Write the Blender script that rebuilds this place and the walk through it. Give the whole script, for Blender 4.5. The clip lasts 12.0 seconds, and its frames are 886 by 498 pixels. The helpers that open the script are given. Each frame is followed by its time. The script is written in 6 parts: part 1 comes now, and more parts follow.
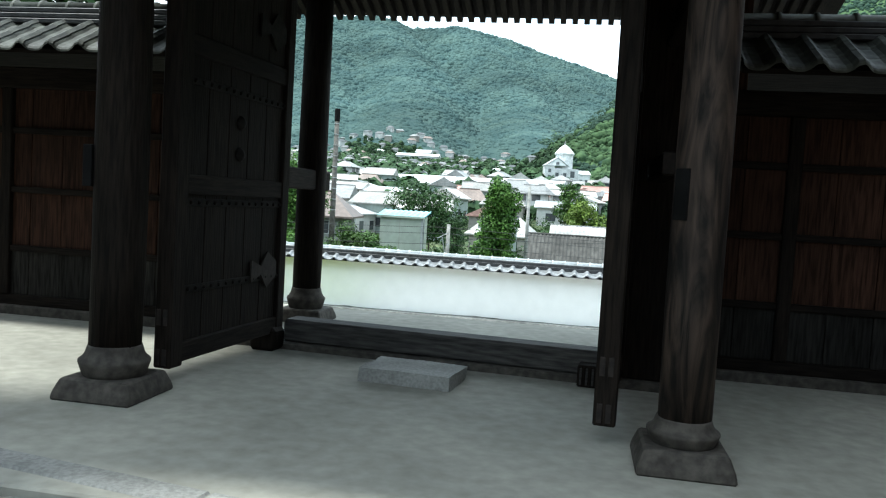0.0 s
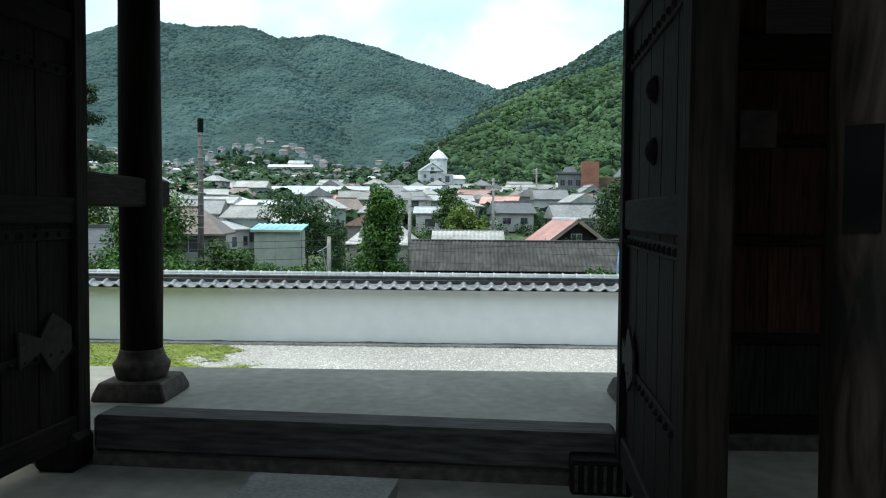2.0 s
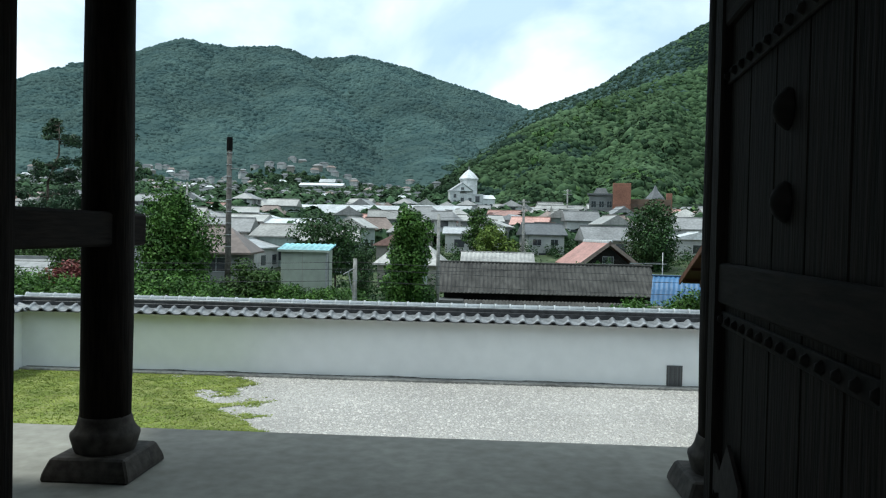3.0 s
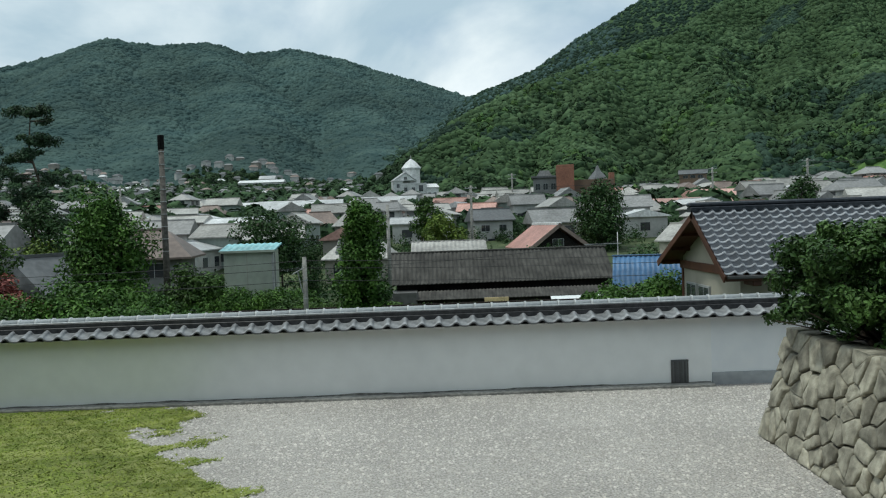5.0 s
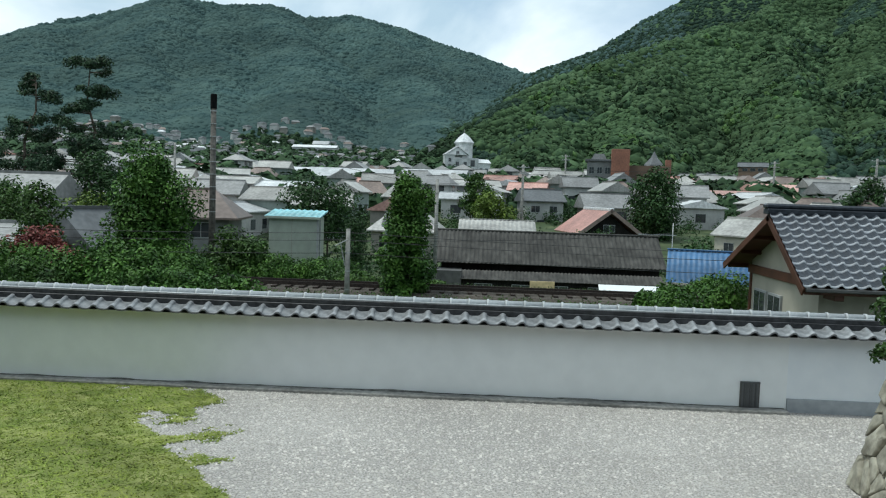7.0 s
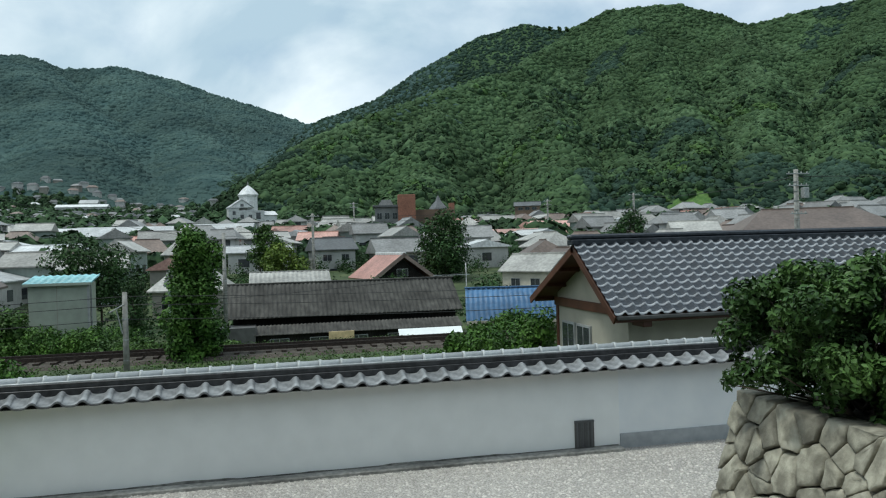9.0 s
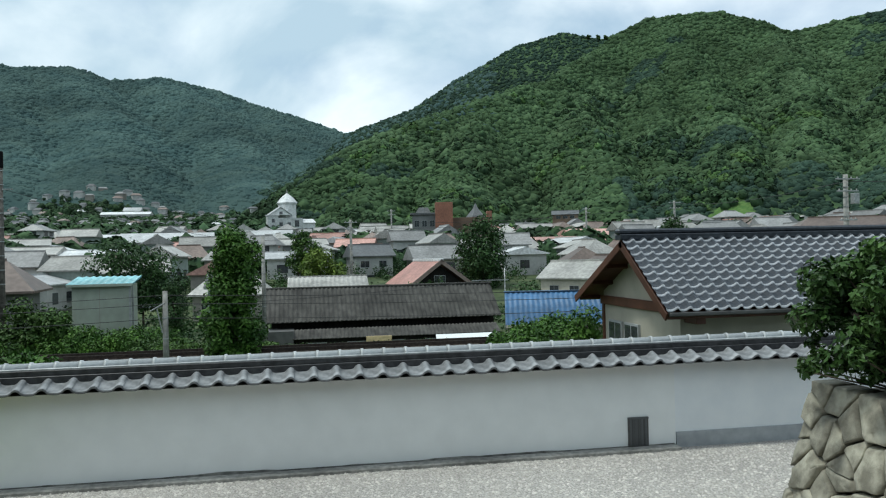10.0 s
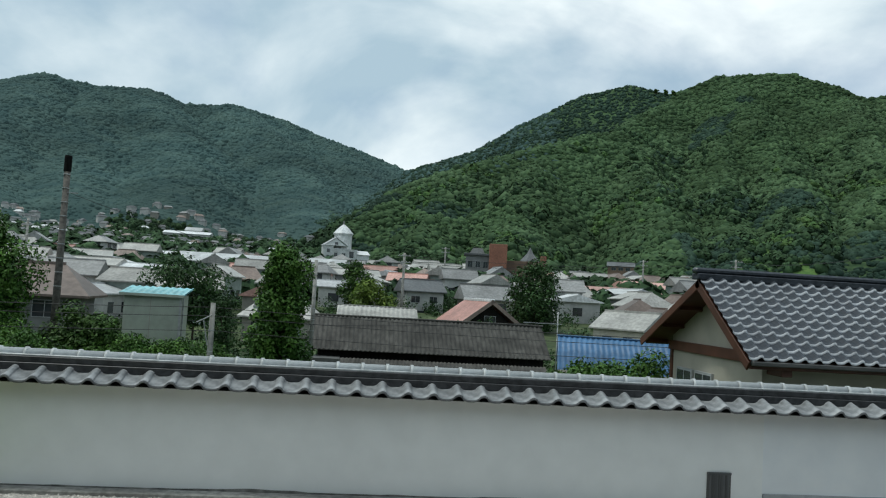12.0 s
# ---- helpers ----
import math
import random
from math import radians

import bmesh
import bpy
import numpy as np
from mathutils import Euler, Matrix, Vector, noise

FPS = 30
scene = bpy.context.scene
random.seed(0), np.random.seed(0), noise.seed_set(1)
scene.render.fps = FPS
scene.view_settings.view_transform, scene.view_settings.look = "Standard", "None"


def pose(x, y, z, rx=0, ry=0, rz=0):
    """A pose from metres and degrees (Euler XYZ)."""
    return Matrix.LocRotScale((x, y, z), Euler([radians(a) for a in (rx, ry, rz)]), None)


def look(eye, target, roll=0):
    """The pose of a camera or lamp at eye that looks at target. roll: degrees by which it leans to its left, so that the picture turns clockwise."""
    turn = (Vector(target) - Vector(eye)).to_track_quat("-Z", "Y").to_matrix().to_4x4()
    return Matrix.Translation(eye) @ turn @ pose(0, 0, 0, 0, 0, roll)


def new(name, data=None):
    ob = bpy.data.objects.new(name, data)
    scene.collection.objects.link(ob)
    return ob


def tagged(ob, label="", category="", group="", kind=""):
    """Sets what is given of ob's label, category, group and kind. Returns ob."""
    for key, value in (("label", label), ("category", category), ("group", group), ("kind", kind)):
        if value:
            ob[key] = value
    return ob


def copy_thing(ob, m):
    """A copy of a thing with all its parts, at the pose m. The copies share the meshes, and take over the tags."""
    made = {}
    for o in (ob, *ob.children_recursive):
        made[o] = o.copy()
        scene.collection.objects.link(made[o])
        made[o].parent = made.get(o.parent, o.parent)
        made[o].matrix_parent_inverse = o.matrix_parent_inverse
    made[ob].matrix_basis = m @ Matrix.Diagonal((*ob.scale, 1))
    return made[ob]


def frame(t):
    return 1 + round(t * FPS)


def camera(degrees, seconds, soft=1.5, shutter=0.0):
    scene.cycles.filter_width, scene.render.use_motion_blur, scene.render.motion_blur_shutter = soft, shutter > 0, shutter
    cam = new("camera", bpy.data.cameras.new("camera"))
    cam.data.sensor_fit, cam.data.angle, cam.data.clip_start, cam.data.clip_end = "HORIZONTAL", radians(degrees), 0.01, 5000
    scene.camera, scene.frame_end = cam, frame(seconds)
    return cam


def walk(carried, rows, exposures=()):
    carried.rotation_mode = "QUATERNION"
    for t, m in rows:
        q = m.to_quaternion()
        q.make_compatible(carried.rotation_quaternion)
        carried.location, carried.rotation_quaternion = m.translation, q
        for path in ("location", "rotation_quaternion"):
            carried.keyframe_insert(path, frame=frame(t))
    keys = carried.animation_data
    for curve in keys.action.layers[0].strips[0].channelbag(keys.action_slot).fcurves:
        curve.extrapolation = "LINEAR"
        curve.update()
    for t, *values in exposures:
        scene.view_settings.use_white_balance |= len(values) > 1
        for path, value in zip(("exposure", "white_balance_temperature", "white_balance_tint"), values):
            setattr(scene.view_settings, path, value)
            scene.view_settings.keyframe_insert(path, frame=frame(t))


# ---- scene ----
cam = camera(59.3, 12.0, soft=1.15)
PATH = [
    (0, (1.031, -6.574, 1.349), (0.687, -4.607, 1.23), 3.4),
    (0.5, (0.817, -5.997, 1.361), (0.577, -4.014, 1.266), -0.5),
    (1, (0.701, -5.447, 1.384), (0.486, -3.458, 1.361), -0.1),
    (1.5, (0.577, -4.855, 1.316), (0.376, -2.867, 1.226), 0.5),
    (2, (0.517, -4.326, 1.366), (0.48, -2.328, 1.277), 0.5),
    (2.5, (0.621, -3.943, 1.51), (0.489, -1.95, 1.398), 0.3),
    (3, (0.519, -3.301, 1.521), (0.406, -1.305, 1.481), 1.2),
    (3.2, (0.54, -3.154, 1.554), (0.481, -1.155, 1.525), 0.9),
    (4.8, (0.02, -1.42, 1.575), (0.014, 0.578, 1.509), -2.3),
    (5, (0.0, -1.25, 1.56), (0.026, 0.749, 1.492), -2.0),
    (5.5, (-0.052, -0.978, 1.625), (0.183, 1.008, 1.572), 0.3),
    (6, (-0.226, -0.849, 1.777), (0.14, 1.117, 1.738), -0.4),
    (6.5, (-0.276, -0.608, 1.71), (-0.157, 1.386, 1.606), -1.0),
    (7, (-0.055, 0.052, 1.728), (-0.148, 2.045, 1.596), 1.9),
    (7.5, (-0.086, 0.451, 1.60), (-0.063, 2.450, 1.545), 0.7),
    (7.7, (0.029, 0.619, 1.593), (0.247, 2.607, 1.643), -0.5),
    (9.3, (-0.271, 1.695, 1.664), (0.201, 3.638, 1.617), -0.5),
    (9.5, (-0.218, 1.845, 1.584), (0.224, 3.793, 1.488), 2.1),
    (10, (-0.292, 1.958, 1.333), (0.052, 3.928, 1.352), -1.3),
    (10.5, (-0.221, 2.426, 1.257), (-0.083, 4.418, 1.372), 2.0),
    (11, (-0.287, 2.598, 1.148), (-0.06, 4.581, 1.272), 2.0),
    (11.5, (-0.36, 2.833, 1.026), (-0.175, 4.816, 1.211), 3.1),
    (12, (-0.295, 3.054, 0.955), (-0.086, 5.04, 1.078), 3.3),
]
EXPOSURES = [(t, s, k, 2) for t, s, k in ((0.0, 1.6, 5900), (1.0, 1.22, 5900), (1.5, 0.86, 5900), (2.5, 0.68, 5850), (3.2, 0.36, 5850), (4.8, -0.05, 6120), (6.0, -0.08, 6100), (6.5, -0.1, 6060), (7.0, 0.17, 5940), (7.5, 0.22, 5980), (9.5, 0.02, 6000), (10.0, 0.14, 5980), (10.5, 0.03, 6030), (12.0, -0.1, 6050))]
walk(cam, [(t, look(eye, target, roll)) for t, eye, target, roll in PATH], EXPOSURES)

# ---- world, sun ----
SUN_AZ, SUN_EL = radians(262), radians(68)
world = bpy.data.worlds.new("sky")
scene.world = world
world.use_nodes = True
wn, wl = world.node_tree.nodes, world.node_tree.links
wn.clear()
w_out = wn.new("ShaderNodeOutputWorld")
w_mix = wn.new("ShaderNodeMixShader")
w_blue = wn.new("ShaderNodeBackground")
w_cloud = wn.new("ShaderNodeBackground")
w_sky = wn.new("ShaderNodeTexSky")
w_sky.sky_type, w_sky.sun_disc = "NISHITA", False
w_sky.sun_elevation, w_sky.sun_rotation = SUN_EL, SUN_AZ
w_blue.inputs["Strength"].default_value = 0.12
w_cloud.inputs["Strength"].default_value = 1.1
wl.new(w_sky.outputs[0], w_blue.inputs["Color"])
w_tc = wn.new("ShaderNodeTexCoord")
w_map = wn.new("ShaderNodeMapping")
w_map.inputs["Scale"].default_value = (1.0, 1.0, 1.7)
w_map.inputs["Location"].default_value = (0.35, 0.2, 0.6)
wl.new(w_tc.outputs["Generated"], w_map.inputs["Vector"])
w_n1 = wn.new("ShaderNodeTexNoise")
w_n1.inputs["Scale"].default_value, w_n1.inputs["Detail"].default_value = 2.0, 8.0
w_n1.inputs["Roughness"].default_value, w_n1.inputs["Distortion"].default_value = 0.55, 0.5
w_n2 = wn.new("ShaderNodeTexNoise")
w_n2.inputs["Scale"].default_value, w_n2.inputs["Detail"].default_value = 2.6, 9.0
w_n2.inputs["Distortion"].default_value = 0.4
for n in (w_n1, w_n2):
    wl.new(w_map.outputs[0], n.inputs["Vector"])
w_r1 = wn.new("ShaderNodeValToRGB")
w_r1.color_ramp.elements[0].position, w_r1.color_ramp.elements[1].position = 0.30, 0.52
w_r1.color_ramp.elements[0].color, w_r1.color_ramp.elements[1].color = (0.35, 0.35, 0.35, 1), (1, 1, 1, 1)
w_r2 = wn.new("ShaderNodeValToRGB")
w_r2.color_ramp.elements[0].position, w_r2.color_ramp.elements[1].position = 0.40, 0.62
w_r2.color_ramp.elements[0].color, w_r2.color_ramp.elements[1].color = (0.46, 0.56, 0.64, 1), (1.0, 1.0, 0.99, 1)
wl.new(w_n1.outputs["Fac"], w_r1.inputs[0])
wl.new(w_n2.outputs["Fac"], w_r2.inputs[0])
wl.new(w_r2.outputs[0], w_cloud.inputs["Color"])
wl.new(w_r1.outputs[0], w_mix.inputs[0])
wl.new(w_blue.outputs[0], w_mix.inputs[1])
wl.new(w_cloud.outputs[0], w_mix.inputs[2])
wl.new(w_mix.outputs[0], w_out.inputs["Surface"])

sun = new("sun", bpy.data.lights.new("sun", "SUN"))
sun.data.energy, sun.data.angle, sun.data.color = 2.0, radians(7), (1.0, 0.95, 0.86)
_sd = Vector((math.sin(SUN_AZ) * math.cos(SUN_EL), math.cos(SUN_AZ) * math.cos(SUN_EL), math.sin(SUN_EL)))
sun.matrix_basis = look(_sd * 60, (0, 0, 0))


# ---- materials ----
def surf(name, c1, c2, scale=6.0, rough=0.8, bump=0.2, big=0.6, bigv=0.25, metal=0.0, rand=0.0, stretch=(1, 1, 1), island=0.0, detail=5.0, bdist=0.01, spec=0.4, lo=0.35, hi=0.65, warp=0.0):
    m = bpy.data.materials.new(name)
    m.use_nodes = True
    n, l = m.node_tree.nodes, m.node_tree.links
    p = n["Principled BSDF"]
    p.inputs["Roughness"].default_value, p.inputs["Metallic"].default_value = rough, metal
    p.inputs["Specular IOR Level"].default_value = spec
    tc = n.new("ShaderNodeTexCoord")
    mp = n.new("ShaderNodeMapping")
    mp.inputs["Scale"].default_value = stretch
    l.new(tc.outputs["Object"], mp.inputs["Vector"])
    fine = n.new("ShaderNodeTexNoise")
    fine.inputs["Scale"].default_value, fine.inputs["Detail"].default_value = scale, detail
    fine.inputs["Distortion"].default_value = warp
    l.new(mp.outputs[0], fine.inputs["Vector"])
    ramp = n.new("ShaderNodeValToRGB")
    ramp.color_ramp.elements[0].position, ramp.color_ramp.elements[1].position = lo, hi
    ramp.color_ramp.elements[0].color, ramp.color_ramp.elements[1].color = (*c1, 1), (*c2, 1)
    l.new(fine.outputs["Fac"], ramp.inputs[0])
    wide = n.new("ShaderNodeTexNoise")
    wide.inputs["Scale"].default_value, wide.inputs["Detail"].default_value = big, 3.0
    l.new(tc.outputs["Object"], wide.inputs["Vector"])
    rng = n.new("ShaderNodeMapRange")
    rng.inputs["From Min"].default_value, rng.inputs["From Max"].default_value = 0.3, 0.7
    rng.inputs["To Min"].default_value, rng.inputs["To Max"].default_value = 1 - bigv, 1 + bigv * 0.6
    l.new(wide.outputs["Fac"], rng.inputs["Value"])
    hsv = n.new("ShaderNodeHueSaturation")
    l.new(ramp.outputs[0], hsv.inputs["Color"])
    value = rng.outputs[0]
    for amount, node, out in ((rand, "ShaderNodeObjectInfo", "Random"), (island, "ShaderNodeNewGeometry", "Random Per Island")):
        if amount:
            src = n.new(node)
            r2 = n.new("ShaderNodeMapRange")
            r2.inputs["To Min"].default_value, r2.inputs["To Max"].default_value = 1 - amount, 1 + amount
            l.new(src.outputs[out], r2.inputs["Value"])
            mul = n.new("ShaderNodeMath")
            mul.operation = "MULTIPLY"
            l.new(value, mul.inputs[0])
            l.new(r2.outputs[0], mul.inputs[1])
            value = mul.outputs[0]
    l.new(value, hsv.inputs["Value"])
    l.new(hsv.outputs[0], p.inputs["Base Color"])
    if bump:
        b = n.new("ShaderNodeBump")
        b.inputs["Strength"].default_value, b.inputs["Distance"].default_value = bump, bdist
        l.new(fine.outputs["Fac"], b.inputs["Height"])
        l.new(b.outputs[0], p.inputs["Normal"])
    return m


M = {}
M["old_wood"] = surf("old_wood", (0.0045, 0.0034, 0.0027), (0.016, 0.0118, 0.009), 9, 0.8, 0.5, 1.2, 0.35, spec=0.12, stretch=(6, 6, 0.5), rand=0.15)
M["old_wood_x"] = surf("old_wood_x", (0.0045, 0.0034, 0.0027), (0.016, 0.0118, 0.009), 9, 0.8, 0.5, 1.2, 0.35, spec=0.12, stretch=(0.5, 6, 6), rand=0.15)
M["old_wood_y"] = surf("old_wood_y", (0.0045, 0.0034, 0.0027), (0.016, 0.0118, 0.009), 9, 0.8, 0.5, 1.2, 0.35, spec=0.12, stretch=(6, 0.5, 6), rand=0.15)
M["pillar_wood"] = surf("pillar_wood", (0.0055, 0.004, 0.0032), (0.068, 0.047, 0.036), 2.2, 0.75, 0.7, 1.3, 0.5, stretch=(3.4, 3.4, 0.6), detail=5, spec=0.25, warp=2.6, lo=0.38, hi=0.68)
M["plank_wood"] = surf("plank_wood", (0.017, 0.008, 0.005), (0.054, 0.026, 0.0165), 8, 0.8, 0.4, 1.0, 0.35, stretch=(7, 7, 0.5), rand=0.25, spec=0.12)
M["lower_wood"] = surf("lower_wood", (0.009, 0.008, 0.0072), (0.030, 0.028, 0.025), 8, 0.85, 0.4, 1.2, 0.4, stretch=(6, 6, 0.5), rand=0.2, spec=0.12)
M["sill_wood"] = surf("sill_wood", (0.020, 0.018, 0.017), (0.075, 0.070, 0.064), 7, 0.8, 0.5, 1.5, 0.4, stretch=(0.6, 5, 5))
M["end_grain"] = surf("end_grain", (0.011, 0.008, 0.0065), (0.027, 0.020, 0.016), 20, 0.85, 0.3)
M["iron"] = surf("iron", (0.006, 0.0055, 0.005), (0.017, 0.0145, 0.0125), 18, 0.8, 0.3, 2, 0.3, metal=0.2, spec=0.15)
M["concrete"] = surf("concrete", (0.26, 0.252, 0.215), (0.35, 0.34, 0.295), 9, 0.9, 0.15, 0.9, 0.22, detail=9, lo=0.3, hi=0.7)
M["granite"] = surf("granite", (0.21, 0.208, 0.195), (0.30, 0.297, 0.28), 45, 0.85, 0.3, 2.2, 0.3, detail=8)
M["dark_stone"] = surf("dark_stone", (0.036, 0.031, 0.026), (0.080, 0.071, 0.060), 16, 0.85, 0.5, 2.0, 0.3, detail=8)
M["field_stone"] = surf("field_stone", (0.20, 0.187, 0.145), (0.41, 0.39, 0.31), 7, 0.9, 0.9, 1.8, 0.45, rand=0.3, detail=10, bdist=0.03)
M["coping"] = surf("coping", (0.30, 0.285, 0.25), (0.5, 0.48, 0.43), 10, 0.9, 0.7, 1.8, 0.35, detail=9, bdist=0.02)
M["soil"] = surf("soil", (0.03, 0.026, 0.02), (0.075, 0.062, 0.045), 10, 0.95, 0.8, 1.5, 0.4, bdist=0.03)
M["plaster"] = surf("plaster", (0.775, 0.80, 0.795), (0.815, 0.84, 0.835), 3, 0.85, 0.06, 0.35, 0.035, detail=8)
M["plaster_blue"] = surf("plaster_blue", (0.76, 0.80, 0.825), (0.80, 0.835, 0.85), 3, 0.85, 0.06, 0.4, 0.08)
M["grey_band"] = surf("grey_band", (0.33, 0.355, 0.37), (0.41, 0.435, 0.45), 6, 0.85, 0.1, 0.7, 0.15)
M["mould"] = surf("mould", (0.12, 0.12, 0.11), (0.30, 0.30, 0.28), 8, 0.9, 0.2, 1.0, 0.4, detail=8)
M["kerb_grey"] = surf("kerb_grey", (0.20, 0.20, 0.185), (0.34, 0.335, 0.31), 14, 0.9, 0.3, 0.8, 0.35)
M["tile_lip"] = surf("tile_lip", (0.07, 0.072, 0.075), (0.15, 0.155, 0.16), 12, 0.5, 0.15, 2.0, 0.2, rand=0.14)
# Sky sheen on the wall cap is painted pale into the pans here.
M["cap_tile_sheen"] = surf("cap_tile_sheen", (0.15, 0.155, 0.16), (0.33, 0.34, 0.345), 9, 0.32, 0.12, 2.0, 0.25, rand=0.12, spec=0.6)
# Sky glints along the house tile fronts, painted as a pale edge colour.
M["tile_edge_glint"] = surf("tile_edge_glint", (0.36, 0.37, 0.39), (0.56, 0.57, 0.59), 12, 0.25, 0.1, 2.0, 0.2, rand=0.2, spec=0.7)
# The cap ridge's sky highlight is likewise put into this pale grey.
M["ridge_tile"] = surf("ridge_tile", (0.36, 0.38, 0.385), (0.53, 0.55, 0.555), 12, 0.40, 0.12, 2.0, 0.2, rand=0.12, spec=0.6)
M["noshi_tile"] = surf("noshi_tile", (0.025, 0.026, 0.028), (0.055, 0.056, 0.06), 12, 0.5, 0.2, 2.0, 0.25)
M["house_tile"] = surf("house_tile", (0.020, 0.024, 0.031), (0.044, 0.051, 0.063), 10, 0.36, 0.1, 2.0, 0.15, rand=0.12, spec=0.35)
M["old_roof_tile"] = surf("old_roof_tile", (0.025, 0.028, 0.022), (0.085, 0.092, 0.078), 10, 0.65, 0.3, 1.5, 0.35, rand=0.3)
M["gravel"] = surf("gravel", (0.23, 0.217, 0.20), (0.50, 0.478, 0.445), 38, 0.95, 0.8, 0.5, 0.16, detail=8, bdist=0.03, lo=0.38, hi=0.6)
M["pebble"] = surf("pebble", (0.37, 0.35, 0.32), (0.54, 0.515, 0.475), 8, 0.9, 0.1, 0.4, 0.12, island=0.28, spec=0.2)
M["forecourt"] = surf("forecourt", (0.14, 0.132, 0.112), (0.27, 0.258, 0.225), 22, 0.95, 0.6, 0.6, 0.3, detail=8, bdist=0.02)
M["grass"] = surf("grass", (0.17, 0.235, 0.045), (0.31, 0.36, 0.080), 2, 0.85, 0, 0.7, 0.35, island=0.2, spec=0.1)
M["moss"] = surf("moss", (0.16, 0.20, 0.055), (0.31, 0.33, 0.12), 3, 0.95, 0.3, 0.8, 0.3, detail=8, spec=0.1)
M["ground"] = surf("ground", (0.032, 0.055, 0.018), (0.085, 0.11, 0.045), 0.35, 0.95, 0.6, 0.02, 0.35, detail=10, bdist=0.3)
M["town_ground"] = surf("town_ground", (0.07, 0.085, 0.05), (0.17, 0.165, 0.14), 0.12, 0.95, 0.4, 0.02, 0.3, detail=9, bdist=0.2)
M["ballast"] = surf("ballast", (0.045, 0.038, 0.030), (0.10, 0.086, 0.07), 12, 0.95, 0.8, 0.6, 0.3, bdist=0.04)
M["rust"] = surf("rust", (0.028, 0.021, 0.017), (0.06, 0.045, 0.036), 10, 0.7, 0.2, metal=0.4)
M["concrete_pole"] = surf("concrete_pole", (0.20, 0.195, 0.18), (0.33, 0.325, 0.30), 4, 0.85, 0.2, 0.4, 0.25)
M["dark_pole"] = surf("dark_pole", (0.055, 0.05, 0.045), (0.13, 0.12, 0.105), 5, 0.8, 0.3, 0.5, 0.3)
M["black"] = surf("black", (0.004, 0.004, 0.004), (0.009, 0.009, 0.009), 6, 0.8, 0.1, spec=0.1)
M["cable"] = surf("cable", (0.02, 0.02, 0.02), (0.04, 0.04, 0.04), 2, 0.6, 0)
M["bark"] = surf("bark", (0.05, 0.04, 0.03), (0.13, 0.105, 0.08), 9, 0.95, 0.8, 1.0, 0.3, bdist=0.03)


def leafy(name, c1, c2, big=0.35, bigv=0.35, island=0.28, rough=0.5):
    return surf(name, c1, c2, 1.2, rough, 0, big, bigv, island=island, spec=0.15)


M["leaf_ivy"] = leafy("leaf_ivy", (0.028, 0.074, 0.013), (0.090, 0.180, 0.030))
M["leaf_dark"] = leafy("leaf_dark", (0.018, 0.045, 0.014), (0.05, 0.10, 0.03))
M["leaf_mid"] = leafy("leaf_mid", (0.027, 0.062, 0.015), (0.076, 0.140, 0.029))
M["leaf_gloss"] = leafy("leaf_gloss", (0.030, 0.070, 0.018), (0.096, 0.175, 0.045), rough=0.4)
M["leaf_lime"] = leafy("leaf_lime", (0.07, 0.12, 0.018), (0.145, 0.205, 0.035))
M["leaf_pine"] = leafy("leaf_pine", (0.022, 0.048, 0.026), (0.055, 0.098, 0.046))
M["leaf_red"] = leafy("leaf_red", (0.13, 0.03, 0.03), (0.26, 0.09, 0.07))
M["forest"] = surf("forest", (0.042, 0.074, 0.038), (0.076, 0.122, 0.056), 0.35, 0.95, 0.3, 0.018, 0.38, island=0.12, detail=5, bdist=0.5, spec=0.05)
M["grove"] = surf("grove", (0.024, 0.047, 0.025), (0.056, 0.098, 0.044), 0.25, 0.9, 0, 0.03, 0.4, island=0.28, detail=8, spec=0.12)
M["forest_light"] = surf("forest_light", (0.042, 0.088, 0.030), (0.095, 0.155, 0.052), 0.3, 0.9, 0.8, 0.03, 0.3, island=0.35, detail=8, bdist=0.6, spec=0.1)
# Aerial haze over the distant range is painted into this bluish base colour.
M["far_forest_haze"] = surf("far_forest_haze", (0.048, 0.083, 0.081), (0.070, 0.110, 0.099), 0.03, 0.95, 0.1, 0.006, 0.28, island=0.05, detail=9, bdist=1.0, spec=0.05)
M["oak"] = surf("oak", (0.052, 0.090, 0.046), (0.090, 0.138, 0.068), 0.35, 0.95, 0.3, 0.018, 0.3, island=0.12, detail=5, bdist=0.5, spec=0.05)
# Back-ridge shade and haze put into a darker, bluer colour; also used for dark trees.
M["forest_dark_shade"] = surf("forest_dark_shade", (0.025, 0.048, 0.036), (0.042, 0.072, 0.048), 0.3, 0.95, 0.3, 0.02, 0.3, island=0.10, detail=5, bdist=0.5, spec=0.1)
M["meadow"] = surf("meadow", (0.06, 0.12, 0.035), (0.11, 0.18, 0.055), 0.6, 0.95, 0.5, 0.06, 0.3, detail=8, bdist=0.2, spec=0.1)
